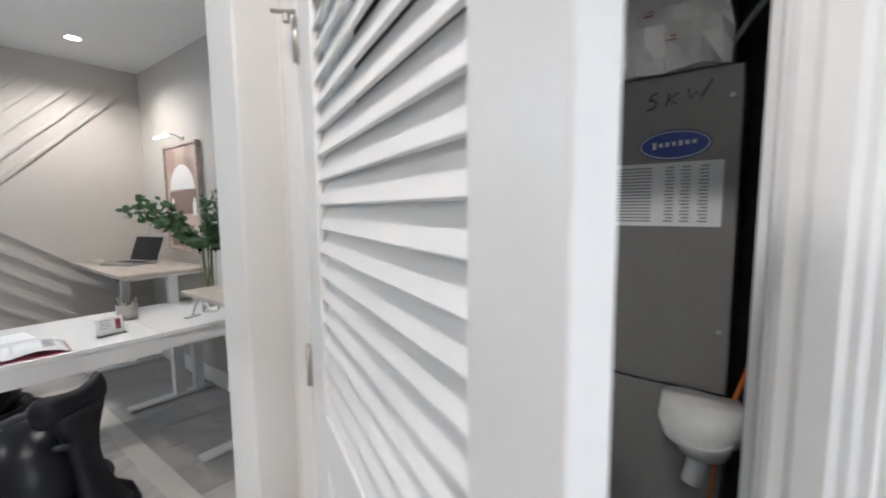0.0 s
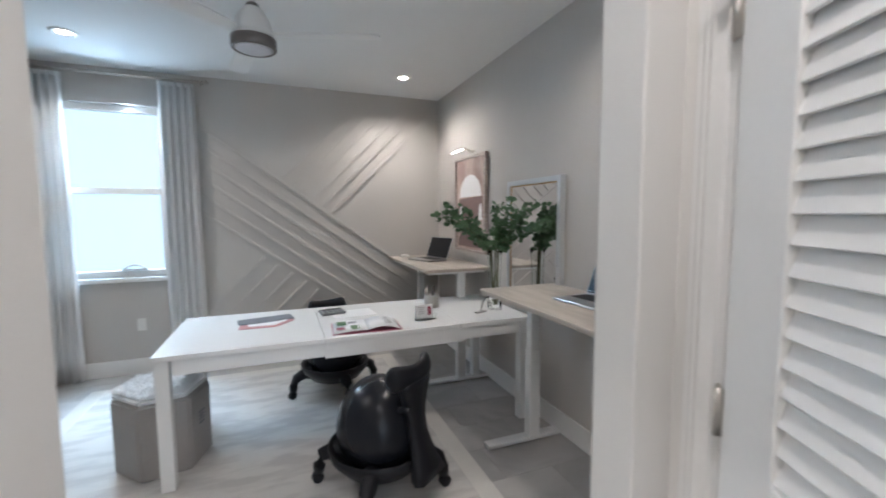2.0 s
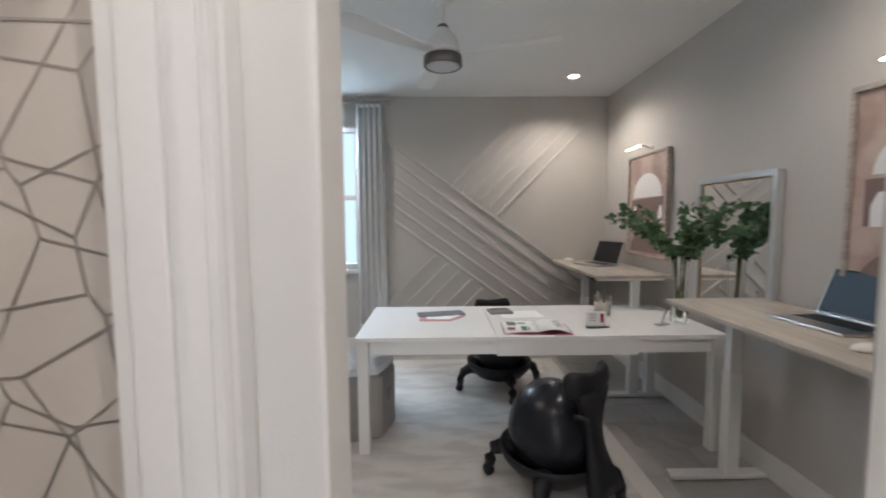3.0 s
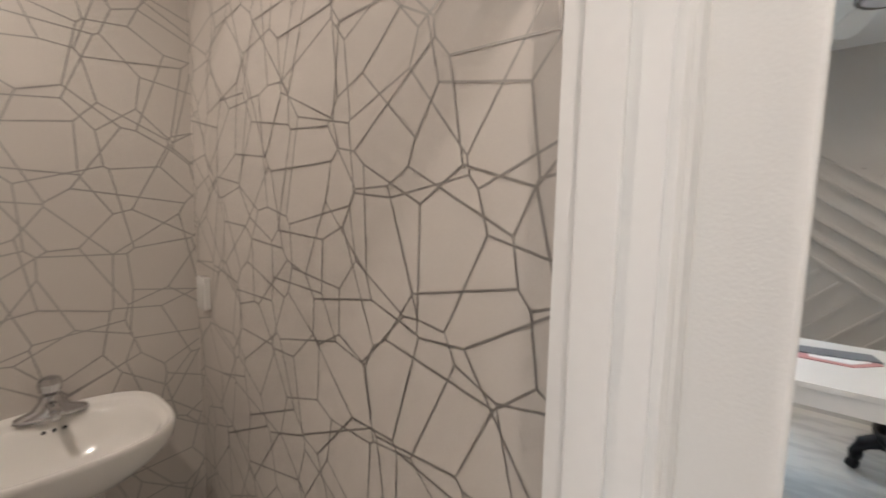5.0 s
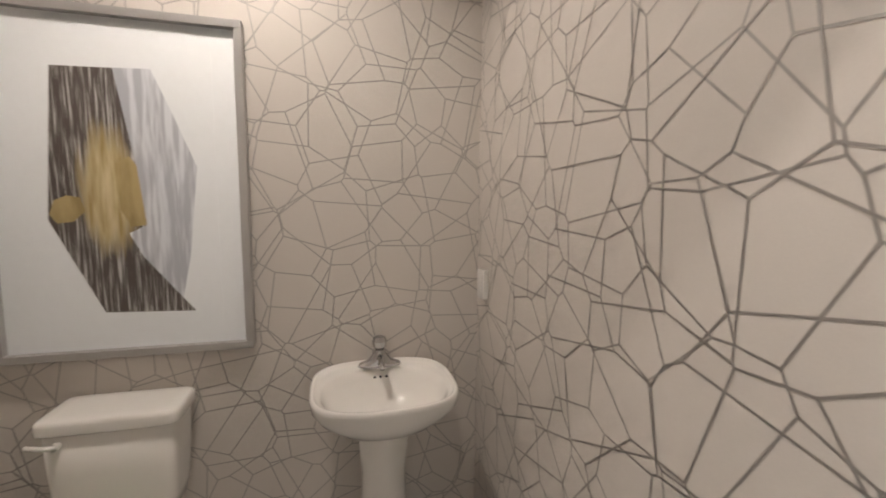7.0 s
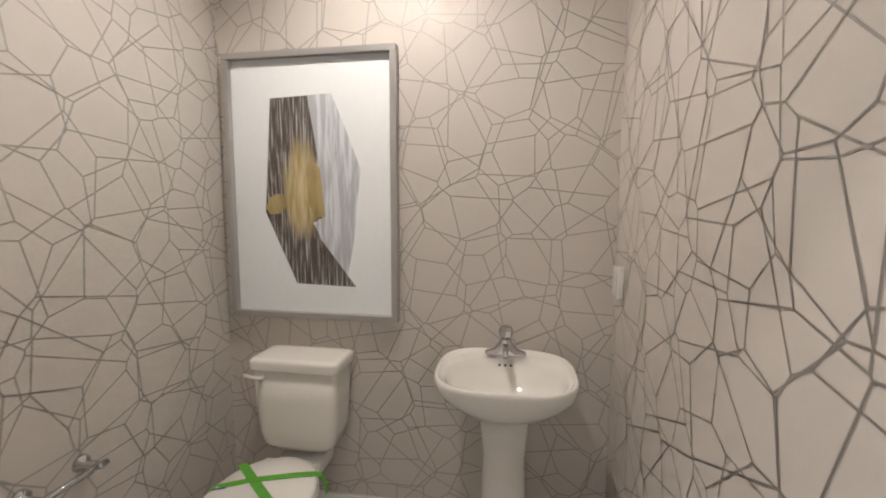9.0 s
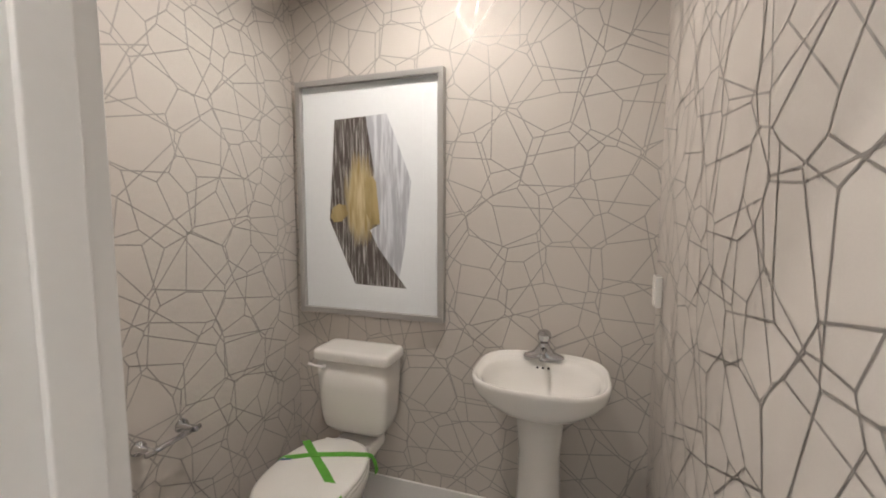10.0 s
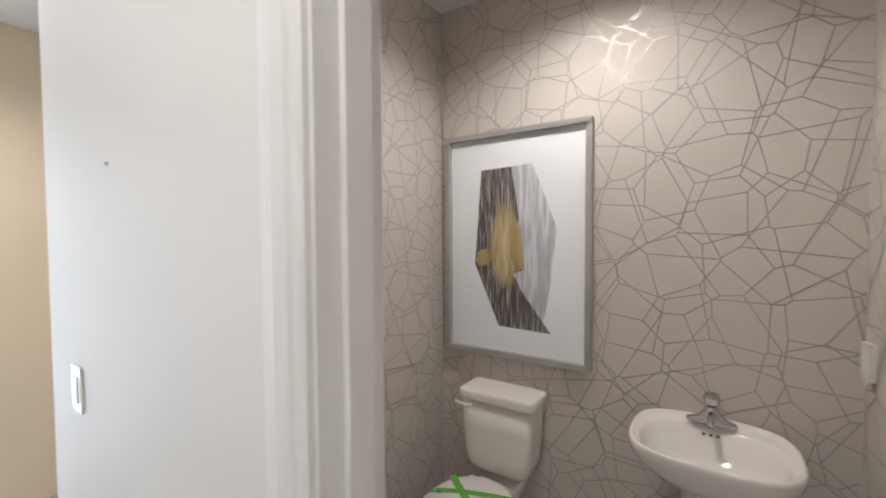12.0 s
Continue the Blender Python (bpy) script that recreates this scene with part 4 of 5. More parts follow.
def standing_desk(y0, y1, z, x0, label):
    d = empty("standing_desk", pose(0, 0, 0), label, "desk", "standing desks along the wall")
    part("desktop", box(x0, OX - 0.02, y0, y1, z - 0.026, z, 0.004), M_OAK, d)
    part("crossbar", box(x0 + 0.315, x0 + 0.370, y0 + 0.14, y1 - 0.14, z - 0.075, z - 0.027, 0.003), M_STEEL_W, d)
    for y in (y0 + 0.08, y1 - 0.08):
        leg = part("leg", box(x0 + 0.31, x0 + 0.375, y - 0.026, y + 0.026, 0.32, z - 0.027, 0.004), M_STEEL_W, d)
        part("outer_tube", box(x0 + 0.305, x0 + 0.380, y - 0.032, y + 0.032, 0.03, 0.60, 0.004), M_STEEL_W, leg)
        part("foot", box(x0 + 0.01, OX - 0.03, y - 0.036, y + 0.036, 0.006, 0.032, 0.006), M_STEEL_W, leg)
        part("bracket", box(x0 + 0.04, OX - 0.05, y - 0.025, y + 0.025, z - 0.05, z - 0.027, 0.003), M_STEEL_W, leg)
        for x in (x0 + 0.06, OX - 0.08):
            part("glide", loft([(x, y, 0, 0.016, 0.016), (x, y, 0.007, 0.016, 0.016)], 12), M_BLACK, leg)
    part("control_pad", box(x0 + 0.01, x0 + 0.09, y0 + 0.12, y0 + 0.24, z - 0.045, z - 0.027, 0.003), M_BLACK, d)
    return d


standing_desk(1.42, 2.776, 0.997, 0.618, "standing desk with a pale oak top, raised high")
standing_desk(3.66, 4.915, 1.0, 0.572, "standing desk with a pale oak top beside the accent wall")


def laptop(m, label):
    """Keyboard towards -x, screen leaning back to +x."""
    p = empty("laptop", m, label, "laptop", "laptops on the desks")
    part("base", box(-0.12, 0.12, -0.165, 0.165, 0, 0.015, 0.004), M_ALU, p)
    part("keyboard", box(-0.02, 0.10, -0.14, 0.14, 0.015, 0.0163, 0.0005), M_BLACK, p)
    part("touchpad", box(-0.105, -0.035, -0.055, 0.055, 0.015, 0.0155), M_ALU, p)
    tilt = Matrix.Translation((0.118, 0, 0.014)) @ Matrix.Rotation(radians(22), 4, "Y")
    s = part("screen", turn(box(0, 0.007, -0.165, 0.165, 0, 0.225, 0.002), tilt), M_ALU, p)
    part("display", turn(box(-0.0008, -0.0001, -0.158, 0.158, 0.008, 0.218), tilt), M_SCREEN, s, "dark glossy display")
    return p


def mouse(x, y, z):
    p = empty("mouse", pose(x, y, z), "white computer mouse on the oak desktop", "mouse", "computer mice")
    part("shell", loft([(0, 0, 0, 0.055, 0.030), (0, 0, 0.006, 0.057, 0.032), (0, 0, 0.018, 0.048, 0.027), (0, 0, 0.027, 0.030, 0.016), (0, 0, 0.030, 0.010, 0.006)], 28), M_SEAT, p, smooth=True)


laptop(pose(0.965, 2.175, 0.997, 0, 0, 4), "open silver laptop with a blue-lit screen")
laptop(pose(0.84, 4.40, 1.0, 0, 0, 20), "open silver laptop with a dark screen")
mouse(0.80, 1.86, 0.997)
mouse(0.72, 4.80, 1.0)
glow_pic = bmesh.new()
box(-0.0014, -0.0009, -0.15, 0.15, 0.02, 0.21, bm=glow_pic)


part("display_image", turn(glow_pic, Matrix.Translation((0.965, 2.175, 0.997)) @ Matrix.Rotation(radians(4), 4, "Z") @ Matrix.Translation((0.118, 0, 0.014)) @ Matrix.Rotation(radians(22), 4, "Y")),
     glow("blue_wallpaper_display", (0.03, 0.08, 0.13), 0.28), next(o for o in scene.objects if o.name == "laptop"), "blue picture on the screen").matrix_parent_inverse = pose(0.965, 2.175, 0.997, 0, 0, 4).inverted()


def ball_chair(m, label, legs):
    """An exercise-ball chair; its back stands at +x."""
    c = empty("ball_chair", m, label, "chair", "ball chairs at the table")
    part("ball", loft([(0, 0, 0.350 + 0.250 * math.sin(radians(a)), 0.226 * math.cos(radians(a)) * (1 - 0.06 * math.sin(radians(a))), 0.226 * math.cos(radians(a)) * (1 - 0.06 * math.sin(radians(a)))) for a in range(-88, 89, 8)], 48), M_BALL, c, "charcoal inflated vinyl ball", smooth=True)
    base = part("base_ring", loft([(0, 0, 0.10, 0.13, 0.13), (0, 0, 0.13, 0.20, 0.20), (0, 0, 0.20, 0.262, 0.262), (0, 0, 0.245, 0.272, 0.272), (0, 0, 0.25, 0.262, 0.262), (0, 0, 0.20, 0.235, 0.235), (0, 0, 0.13, 0.15, 0.15)], 40), M_BLACK, c, smooth=True)
    for a in (legs, legs + 90, legs + 180, legs + 270):
        ca, sa = math.cos(radians(a)), math.sin(radians(a))
        arm = [(r * ca, r * sa, z) for r, z in ((0.17, 0.175), (0.25, 0.19), (0.31, 0.16), (0.335, 0.10), (0.338, 0.062))]
        leg = part("leg", rod(arm, 0.050, 14, taper=0.55), M_BLACK, c, smooth=True)
        q = Matrix.Translation((0.345 * ca, 0.345 * sa, 0.030)) @ Matrix.Rotation(radians(a + 35), 4, "Z")
        part("caster", turn(loft([(0, 0, -0.022, 0.024, 0.024), (0, 0, -0.017, 0.030, 0.030), (0, 0, 0.017, 0.030, 0.030), (0, 0, 0.022, 0.024, 0.024)], 20), q @ Matrix.Rotation(radians(90), 4, "X")), M_BLACK, leg, smooth=True)
    # upright: a curved plate that narrows, then a wide bone-shaped pad
    bm = bmesh.new()
    rows = []
    for t in range(15):
        u = t / 14
        z = 0.16 + 0.47 * u
        x = 0.312 - 0.085 * u - 0.030 * math.sin(math.pi * u)
        half = 0.128 - 0.062 * math.sin(math.pi * min(1, u * 1.05)) - 0.015 * u
        th = 0.036 - 0.010 * math.sin(math.pi * u)
        rows.append([bm.verts.new((x + dx, half * math.copysign(1, k) * abs(k), z)) for dx, k in ((-th, -0.8), (-th * 0.6, 0), (-th, 0.8), (0, 1), (th, 0.8), (th * 1.1, 0), (th, -0.8), (0, -1))])
    for a, b in zip(rows, rows[1:]):
        for k in range(8):
            bm.faces.new((a[k], a[(k + 1) % 8], b[(k + 1) % 8], b[k]))
    bm.faces.new(rows[0])
    bm.faces.new(rows[-1])
    bmesh.ops.recalc_face_normals(bm, faces=bm.faces[:])
    up = part("upright", bm, M_BLACK, c, smooth=True)
    pad = bmesh.new()
    rings = []
    for i in range(23):
        v = -1 + 2 * i / 22
        r = 0.048 + 0.028 * abs(v) ** 1.6
        end = math.sqrt(max(0.02, 1 - max(0, (abs(v) - 0.72) / 0.28) ** 2))
        cx = 0.240 - 0.055 * v * v
        rings.append([pad.verts.new((cx + 0.6 * r * end * math.cos(2 * math.pi * k / 16), 0.165 * v, 0.665 + r * end * math.sin(2 * math.pi * k / 16))) for k in range(16)])
    for a, b in zip(rings, rings[1:]):
        for k in range(16):
            pad.faces.new((a[k], a[(k + 1) % 16], b[(k + 1) % 16], b[k]))
    pad.faces.new(rings[0])
    pad.faces.new(rings[-1])
    bmesh.ops.recalc_face_normals(pad, faces=pad.faces[:])
    part("back_pad", pad, M_BLACK, c, "black moulded lumbar pad", smooth=True)
    part("clip", rod([(0.20, -0.09, 0.50), (0.27, -0.10, 0.515)], 0.014, 10), M_BLACK, up, smooth=True)
    return c


ball_chair(pose(-0.06, 2.60, 0.010, 0, 0, -52), "charcoal ball chair with a black wheeled base and back", 28)
ball_chair(pose(-0.14, 3.92, 0.010, 0, 0, 100), "charcoal ball chair facing the white table", 0)

# hexagonal pouf
pouf = empty("hexagonal_pouf", pose(-1.20, 3.30, 0.010, 0, 0, 14), "grey woven hexagonal pouf with a white plush top", "pouf")
hexa = [(0.245 * math.cos(radians(60 * i)), 0.245 * math.sin(radians(60 * i))) for i in range(6)]
side = prism(hexa, 0, 0.425)
bmesh.ops.bevel(side, geom=side.edges[:], offset=0.012, segments=3, affect="EDGES")
part("body", side, M_FABRIC, pouf, smooth=False)
top_bm = prism([(0.985 * x, 0.985 * y) for x, y in hexa], 0.42, 0.475)
bmesh.ops.bevel(top_bm, geom=top_bm.edges[:], offset=0.022, segments=4, affect="EDGES")
bmesh.ops.triangulate(top_bm, faces=top_bm.faces[:])
tufts, fluff = [], random.Random(5)
for _ in range(2600):
    tx, ty = fluff.uniform(-0.24, 0.24), fluff.uniform(-0.21, 0.21)
    if abs(ty) * 0.577 + abs(tx) < 0.236:
        tufts.append((tx, ty))
for tx, ty in tufts:
    a, lean = fluff.uniform(0, 6.283), fluff.uniform(0.004, 0.014)
    r, h = fluff.uniform(0.004, 0.007), fluff.uniform(0.010, 0.019)
    ring = [top_bm.verts.new((tx + r * math.cos(a + 2.094 * k), ty + r * math.sin(a + 2.094 * k), 0.472)) for k in range(3)]
    tip = top_bm.verts.new((tx + lean * math.cos(a), ty + lean * math.sin(a), 0.472 + h))
    for k in range(3):
        top_bm.faces.new((ring[k], ring[(k + 1) % 3], tip))
part("cushion", top_bm, M_PLUSH, pouf, "white plush cushion")
for k in range(4):
    part("woven_tag", turn(box(-0.04 + 0.006 * k, 0.04 - 0.004 * k, -0.001, 0.001, -0.004, 0.004), Matrix.Rotation(radians(-120), 4, "Z") @ Matrix.Translation((0, 0.2135, 0.29 - 0.022 * k))), M_SLATE, pouf)

# ceiling fan
fan = empty("ceiling_fan", pose(-0.614, 2.99, 0), "white three-bladed ceiling fan with a dark ring light", "ceiling fan")
part("canopy", loft([(0, 0, CEIL - 0.001, 0.065, 0.065), (0, 0, CEIL - 0.03, 0.065, 0.065), (0, 0, CEIL - 0.055, 0.045, 0.045)], 32), M_STEEL_W, fan, smooth=True)
part("down_rod", rod([(0, 0, CEIL - 0.05), (0, 0, 2.56)], 0.012, 14), M_STEEL_W, fan, smooth=True)
part("collar", loft([(0, 0, 2.575, 0.018, 0.018), (0, 0, 2.565, 0.030, 0.030), (0, 0, 2.545, 0.036, 0.036)], 24), M_BRONZE, fan, smooth=True)
part("housing", loft([(0, 0, 2.55, 0.034, 0.034), (0, 0, 2.52, 0.062, 0.062), (0, 0, 2.48, 0.086, 0.086), (0, 0, 2.43, 0.100, 0.100), (0, 0, 2.405, 0.102, 0.102)], 40), M_STEEL_W, fan, smooth=True)
ring = part("light_ring", loft([(0, 0, 2.395, 0.100, 0.100), (0, 0, 2.39, 0.112, 0.112), (0, 0, 2.34, 0.114, 0.114), (0, 0, 2.332, 0.104, 0.104), (0, 0, 2.338, 0.098, 0.098)], 40), M_BRONZE, fan, smooth=True)
part("neck", loft([(0, 0, 2.408, 0.094, 0.094), (0, 0, 2.39, 0.094, 0.094)], 32), M_STEEL_W, fan, smooth=True)
part("lens", loft([(0, 0, 2.338, 0.096, 0.096), (0, 0, 2.330, 0.080, 0.080), (0, 0, 2.327, 0.03, 0.03)], 32), M_FANLENS, ring, "unlit frosted lens", smooth=True)
for a in (-18, 102, 222):
    bl = prism([(0.10, -0.032), (0.30, -0.055), (0.58, -0.062), (0.66, -0.045), (0.67, 0.0), (0.655, 0.045), (0.56, 0.055), (0.30, 0.045), (0.10, 0.030)], -0.004, 0.004)
    part("blade", turn(bl, Matrix.Translation((0, 0, 2.412)) @ Matrix.Rotation(radians(a), 4, "Z") @ Matrix.Rotation(radians(9), 4, "X")), M_STEEL_W, fan)


# pictures and mirror on the east wall
def wall_picture(y0, y1, z0, z1, label):
    p = empty("wall_picture", pose(OX, 0, 0), label, "picture", "pictures along the office wall")
    frame_bars(p, M_WOODF, y0, y1, z0, z1, 0.022, -0.042, -0.004)
    back = part("canvas", box(-0.026, -0.006, y0 + 0.022, y1 - 0.022, z0 + 0.022, z1 - 0.022), M_TAN, p)
    w, h = y1 - y0, z1 - z0

    def shape(pts, layer, material):
        bm = bmesh.new()
        f = bm.faces.new([bm.verts.new((-0.0266 - 0.0005 * layer, y1 - u * w, z1 - v * h)) for u, v in pts])
        if f.normal.x > 0:
            f.normal_flip()
        part("painted_shape", bm, material, back)
    dome = [(0.5 + 0.36 * math.cos(math.pi * k / 20), 0.42 - 0.23 * math.sin(math.pi * k / 20)) for k in range(21)]
    shape(dome, 1, M_SHEET)
    shape([(0.10, 0.44), (0.90, 0.42), (0.90, 0.64), (0.10, 0.66)], 0, M_BROWN)
    for u in (0.14, 0.78):
        shape([(u, 0.56), (u + 0.04, 0.50), (u + 0.08, 0.50), (u + 0.10, 0.56), (u + 0.10, 0.66), (u, 0.66)], 2, M_SHEET)
    shape([(0.5 + 0.42 * math.cos(math.pi * k / 16), 0.95 - 0.22 * math.sin(math.pi * k / 16)) for k in range(17)], 1, M_BROWN)
    return p


def picture_light(y, z):
    p = empty("picture_light", pose(OX, y, z), "brushed nickel picture light with a glowing tube", "picture light", "picture lights")
    part("wall_mount", box(-0.012, 0, -0.04, 0.04, -0.014, 0.014, 0.004), M_NICKEL, p)
    part("arm", rod([(-0.008, 0, 0.0), (-0.07, 0, 0.022), (-0.13, 0, 0.020), (-0.15, 0, 0.006)], 0.006, 10), M_NICKEL, p, smooth=True)
    tube = part("tube", rod([(-0.152, -0.135, 0.0), (-0.152, 0.135, 0.0)], 0.009, 14), M_NICKEL, p, smooth=True)
    part("diffuser", rod([(-0.154, -0.128, -0.005), (-0.154, 0.128, -0.004)], 0.0078, 12), M_LITBAR, tube, "glowing diffuser", smooth=True)


wall_picture(3.735, 4.40, 1.10, 2.00, "wood-framed abstract print in blush, mauve and white")
wall_picture(1.62, 2.32, 1.10, 2.00, "wood-framed abstract print above the raised desk")
picture_light(4.07, 2.045)
picture_light(1.97, 2.045)

mir = empty("wall_mirror", pose(OX, 0, 0), "rectangular mirror in a pale silver frame", "mirror")
frame_bars(mir, M_MIRFRAME, 2.683, 3.348, 0.80, 1.705, 0.035, -0.045, -0.003)
part("mirror_glass", box(-0.030, -0.006, 2.718, 3.313, 0.835, 1.67), M_MIRROR, mir)
part("inner_lip", boxes([(-0.034, -0.031, 2.718, 3.313, 1.66, 1.67), (-0.034, -0.031, 3.303, 3.313, 0.835, 1.66)]), mat("gilt_lip", (0.45, 0.30, 0.14), 0.4, 0.5), mir)

# vase with eucalyptus
VX, VY, VZ = 0.965, 3.22, 0.742
vase = empty("glass_vase", pose(VX, VY, VZ), "tall clear glass vase of eucalyptus stems", "vase")
part("glass_body", loft([(0, 0, 0, 0.052, 0.052), (0, 0, 0.004, 0.055, 0.055), (0, 0, 0.20, 0.045, 0.045), (0, 0, 0.40, 0.052, 0.052), (0, 0, 0.445, 0.060, 0.060), (0, 0, 0.445, 0.057, 0.057), (0, 0, 0.40, 0.049, 0.049), (0, 0, 0.20, 0.042, 0.042), (0, 0, 0.014, 0.050, 0.050)], 36), M_GLASS, vase, smooth=True).visible_shadow = False
rnd = random.Random(7)
plant = empty("eucalyptus", pose(VX, VY, VZ), "green eucalyptus branches spreading from the vase", "plant")
leaf_bm = bmesh.new()
ends = [(-0.40, 0.18, 0.71), (-0.30, 0.18, 0.77), (-0.33, 0.06, 0.68), (-0.22, 0.08, 0.76), (-0.20, 0.18, 0.62), (-0.36, 0.11, 0.75), (0.04, -0.46, 0.78), (0.12, -0.42, 0.63), (-0.06, -0.32, 0.79), (0.08, -0.30, 0.77), (0.12, -0.20, 0.64), (-0.06, -0.20, 0.66), (0.10, -0.48, 0.66), (-0.02, -0.06, 0.77)]
for e in ends:
    base_pt = Vector((rnd.uniform(-0.02, 0.02), rnd.uniform(-0.02, 0.02), 0.03))
    neck = Vector((e[0] * 0.10, e[1] * 0.10, 0.44))
    tip = Vector(e)
    pts = [base_pt.lerp(neck, i / 4) for i in range(4)] + arc(neck, tip, (0, 0, 0.03), 9)
    part("stem", rod(pts, 0.0032, 6, taper=0.5), M_STEM, plant)
    for i in range(5, len(pts)):
        for k in range(7):
            c = pts[i] + Vector([rnd.uniform(-1, 1) * 0.030 for _ in range(3)])
            size = rnd.uniform(0.015, 0.027)
            rot = Euler((rnd.uniform(0, 6.28), rnd.uniform(-1.0, 1.0), rnd.uniform(0, 6.28))).to_matrix()
            shape = [(-1, 0, 0), (-0.5, 0.62, 0.10), (0.3, 0.70, 0.14), (1.05, 0, 0.25), (0.3, -0.70, 0.14), (-0.5, -0.62, 0.10)]
            vs = [leaf_bm.verts.new(c + rot @ (Vector(q) * size)) for q in shape]
            mid = leaf_bm.verts.new(c + rot @ Vector((0.1 * size, 0, -0.05 * size)))
            for a in range(6):
                leaf_bm.faces.new((vs[a], vs[(a + 1) % 6], mid))
leaf_bm.normal_update()
bmesh.ops.solidify(leaf_bm, geom=leaf_bm.faces[:], thickness=0.0006)
tagged(part("leaves", leaf_bm, M_LEAF, plant, "round green eucalyptus leaves"), kind="stuff")

# things on the table
TT = 0.742
folder = empty("felt_folder", pose(-0.62, 3.46, TT, 0, 0, 12), "slate felt folder with pink lining", "folder")
part("cover", box(-0.17, 0.17, -0.01, 0.13, 0, 0.006, 0.002), M_SLATE, folder)
part("lining", prism([(-0.19, -0.10), (0.02, -0.15), (0.16, -0.04), (0.16, 0.0), (-0.17, 0.0)], 0, 0.004), M_PINK, folder, "dusty pink lining")
part("papers", prism([(-0.13, -0.07), (0.02, -0.115), (0.12, -0.03), (0.12, 0.0), (-0.12, 0.0)], 0.0045, 0.0062), M_SHEET, folder)
part("flap", prism([(-0.18, 0.0), (-0.08, -0.022), (0.06, -0.022), (0.17, 0.0), (0.17, 0.13), (-0.17, 0.13)], 0.0065, 0.009), M_SLATE, folder)
paper = tagged(part("paper_sheet", turn(box(-0.15, 0.15, -0.105, 0.105, 0, 0.0012), pose(-0.05, 3.50, TT, 0, 0, 5)), M_SHEET), "loose white paper sheet on the table", "paper")
calc = empty("calculator", pose(-0.19, 3.56, TT + 0.0014, 0, 0, 8), "grey desktop calculator on a paper sheet", "calculator")
part("case", box(-0.085, 0.085, -0.07, 0.07, 0, 0.018, 0.006), mat("grey_plastic", (0.20, 0.205, 0.21), 0.5), calc)
part("display", box(-0.07, 0.07, 0.032, 0.058, 0.018, 0.0195), M_SCREEN, calc)
for i in range(4):
    for j in range(4):
        part("key", box(-0.068 + i * 0.036, -0.042 + i * 0.036, -0.058 + j * 0.021, -0.043 + j * 0.021, 0.018, 0.021, 0.001), M_SLATE, calc)

mag = empty("open_magazine", pose(-0.03, 3.10, TT, 0, 0, -4), "open magazine with a crimson cover", "magazine")


def page(s, lift):
    bm = bmesh.new()
    rows = []
    for i in range(9):
        u = i / 8
        z = 0.004 + lift * math.sin(math.pi * u) * 0.5 + 0.012 * (1 - u)
        rows.append([bm.verts.new((s * 0.205 * u, -0.13, z)), bm.verts.new((s * 0.205 * u, 0.13, z))])
    for a, b in zip(rows, rows[1:]):
        bm.faces.new((a[0], a[1], b[1], b[0]))
    bmesh.ops.recalc_face_normals(bm, faces=bm.faces[:])
    bm.normal_update()
    bmesh.ops.solidify(bm, geom=bm.faces[:], thickness=0.002)
    return bm


part("cover", box(-0.212, 0.212, -0.135, 0.135, 0, 0.003, 0.001), M_CRIMSON, mag, "crimson cover")
left = part("page", page(-1, 0.012), M_SHEET, mag, smooth=True)
right = part("page", page(1, 0.045), M_SHEET, mag, smooth=True)
for k, (x, y, w, h, m_) in enumerate(((-0.15, 0.06, 0.06, 0.09, M_GREEN), (-0.07, -0.05, 0.055, 0.10, M_GREEN), (-0.16, -0.06, 0.05, 0.06, M_CRIMSON), (-0.08, 0.07, 0.06, 0.05, M_GREYINK))):
    part("picture_block", box(x - w / 2, x + w / 2, y - h / 2, y + h / 2, 0.0165, 0.0172), m_, left)
for k in range(9):
    part("text_line", box(0.07, 0.16, 0.09 - 0.02 * k, 0.098 - 0.02 * k, 0.0305, 0.0309), M_GREYINK, right)

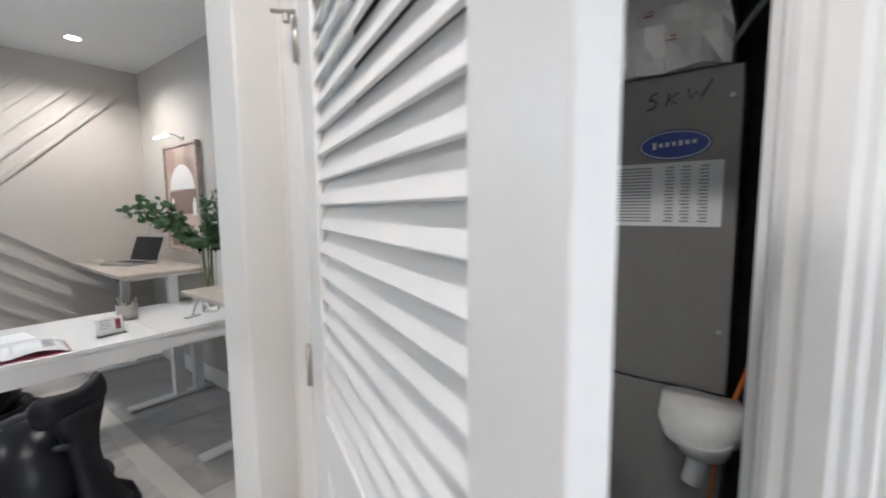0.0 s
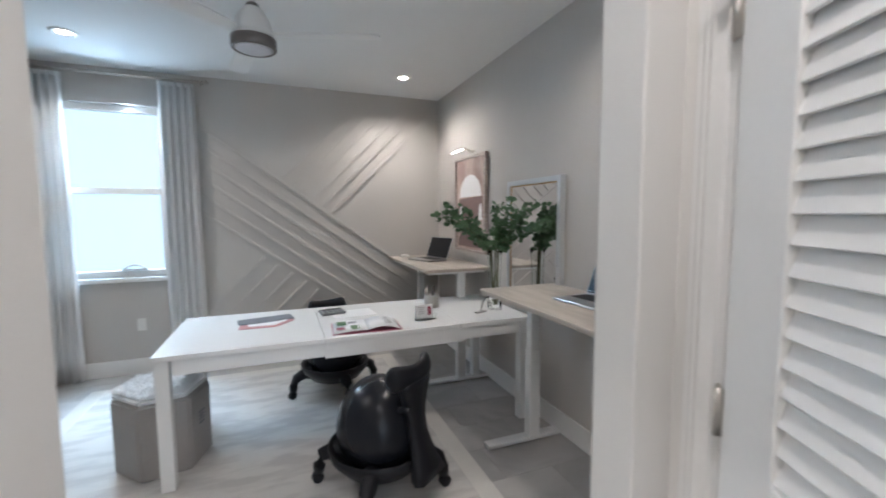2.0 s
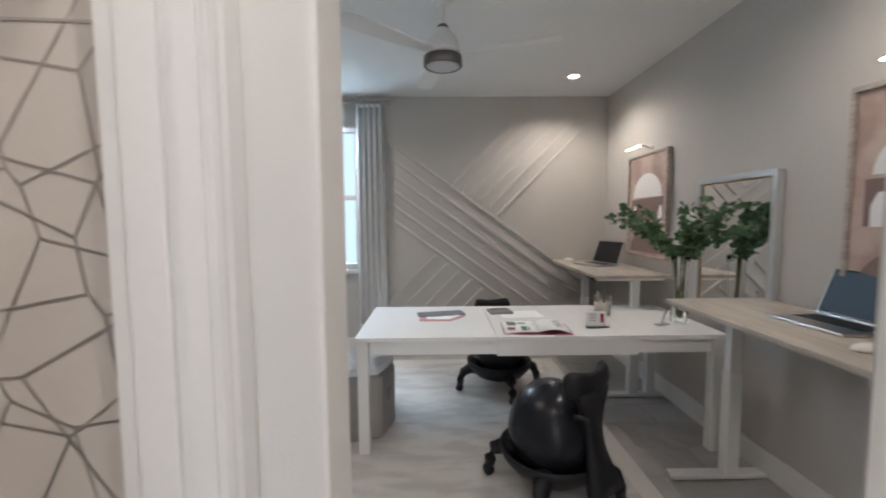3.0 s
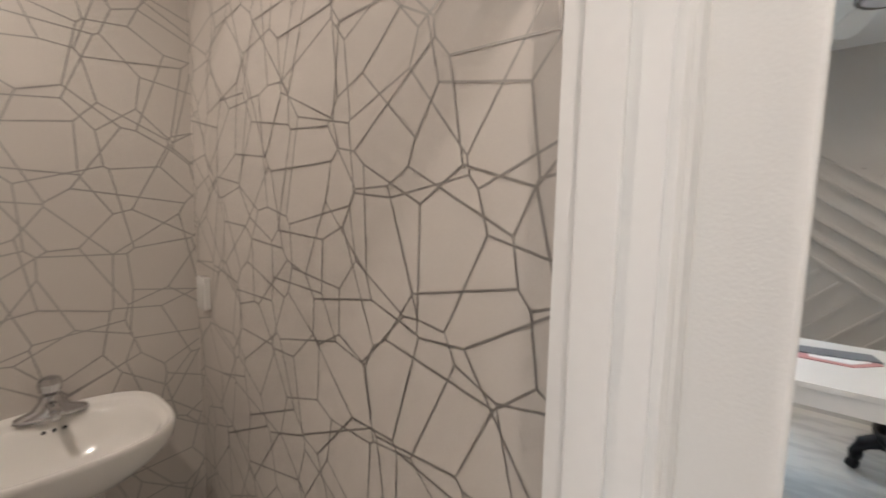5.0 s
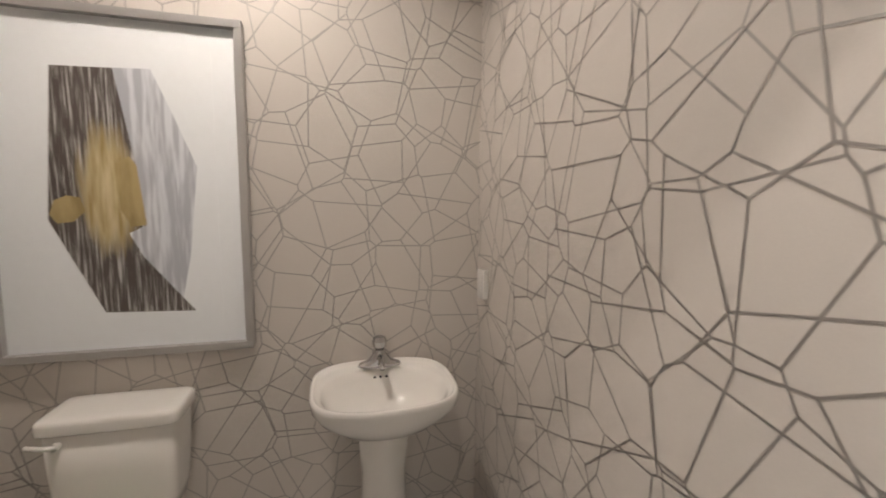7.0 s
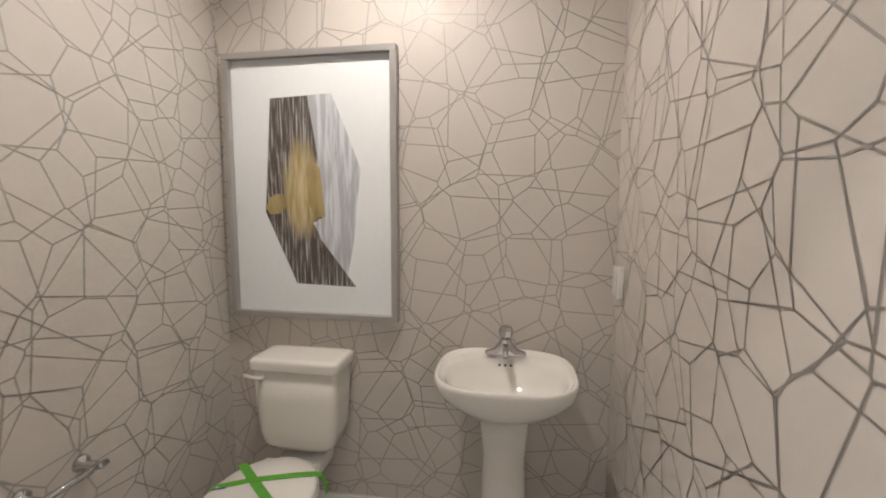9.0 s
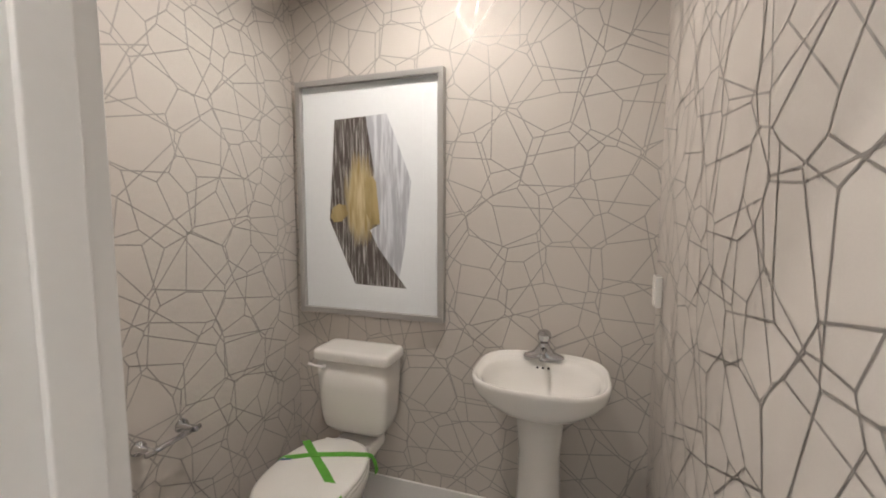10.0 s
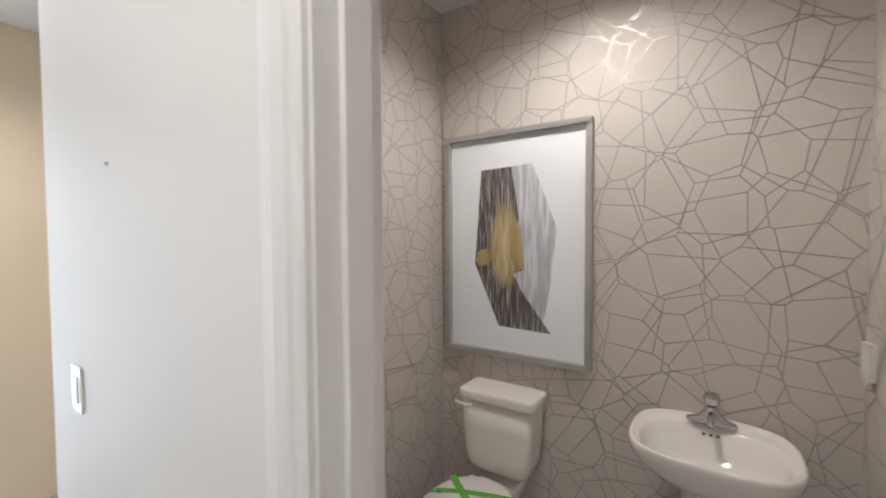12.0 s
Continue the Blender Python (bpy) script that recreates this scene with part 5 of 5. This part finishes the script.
card = empty("card_holder", pose(0.38, 3.13, TT, 0, 0, 6), "clear acrylic holder with printed cards", "card holder")
part("acrylic", boxes([(-0.07, 0.07, 0.02, 0.023, 0, 0.10), (-0.07, 0.07, -0.025, -0.022, 0, 0.045), (-0.07, 0.07, -0.025, 0.023, 0, 0.003)]), M_GLASS, card)
cd = part("cards", turn(box(-0.063, 0.063, 0.0, 0.012, 0, 0.094), pose(0, 0.004, 0.004, -6)), M_SHEET, card)
part("red_mark", turn(box(0.024, 0.050, -0.001, -0.0002, 0.022, 0.080, 0.0), pose(0, 0.004, 0.004, -6)), M_CRIMSON, cd)
for k in range(4):
    part("text_line", turn(box(-0.048, 0.005 - 0.008 * (k % 2), -0.0008, -0.0002, 0.076 - 0.014 * k, 0.081 - 0.014 * k), pose(0, 0.004, 0.004, -6)), M_GREYINK, cd)

cup = empty("pen_cup", pose(0.55, 3.47, TT) @ Matrix.Scale(1.3, 4), "metal wire pen cup holding clips and pens", "pen cup")
part("cup_wall", loft([(0, 0, 0, 0.042, 0.042), (0, 0, 0.075, 0.045, 0.045), (0, 0, 0.075, 0.043, 0.043), (0, 0, 0.004, 0.040, 0.040)], 24), M_NICKEL, cup, smooth=True)
for k in range(7):
    a = k * 0.9
    part("pen", rod([(0.015 * math.cos(a), 0.015 * math.sin(a), 0.006), (0.045 * math.cos(a), 0.045 * math.sin(a), 0.105 + 0.012 * (k % 3))], 0.005, 8), M_BRONZE if k % 2 else M_NICKEL, cup)
stand = empty("phone_stand", pose(0.84, 3.17, TT, 0, 0, 20), "small chrome stand beside the vase", "stand")
part("foot", box(-0.07, 0.03, -0.018, 0.018, 0, 0.010, 0.003), M_CABLE, stand)
part("loop", rod(arc((-0.02, 0, 0.008), (0.10, 0.0, 0.008), (0, 0, 0.095), 14), 0.006), M_CHROME, stand, smooth=True)

# ---- floor tiles ----
TS = 0.60
tile_mesh = mesh_of(box(0.0015, TS - 0.0015, 0.0015, TS / 2 - 0.0015, -0.006, 0, 0.0008, seg=1), "tile")
tile_mesh.materials.append(M_TILE)
for j in range(-9, 17):
    for i in range(-6, 4):
        x, y = i * TS + (0.3 if j % 2 else 0.0), j * TS / 2
        if x < -3.4 or x + TS > 2.3 or y < -2.7 or y + TS / 2 > 5.2 or (y > 1.2 and x > OX):
            continue
        t_ = new("tile", tile_mesh)
        t_.parent = floor
        t_.matrix_basis = Matrix.Translation((x, y, 0))
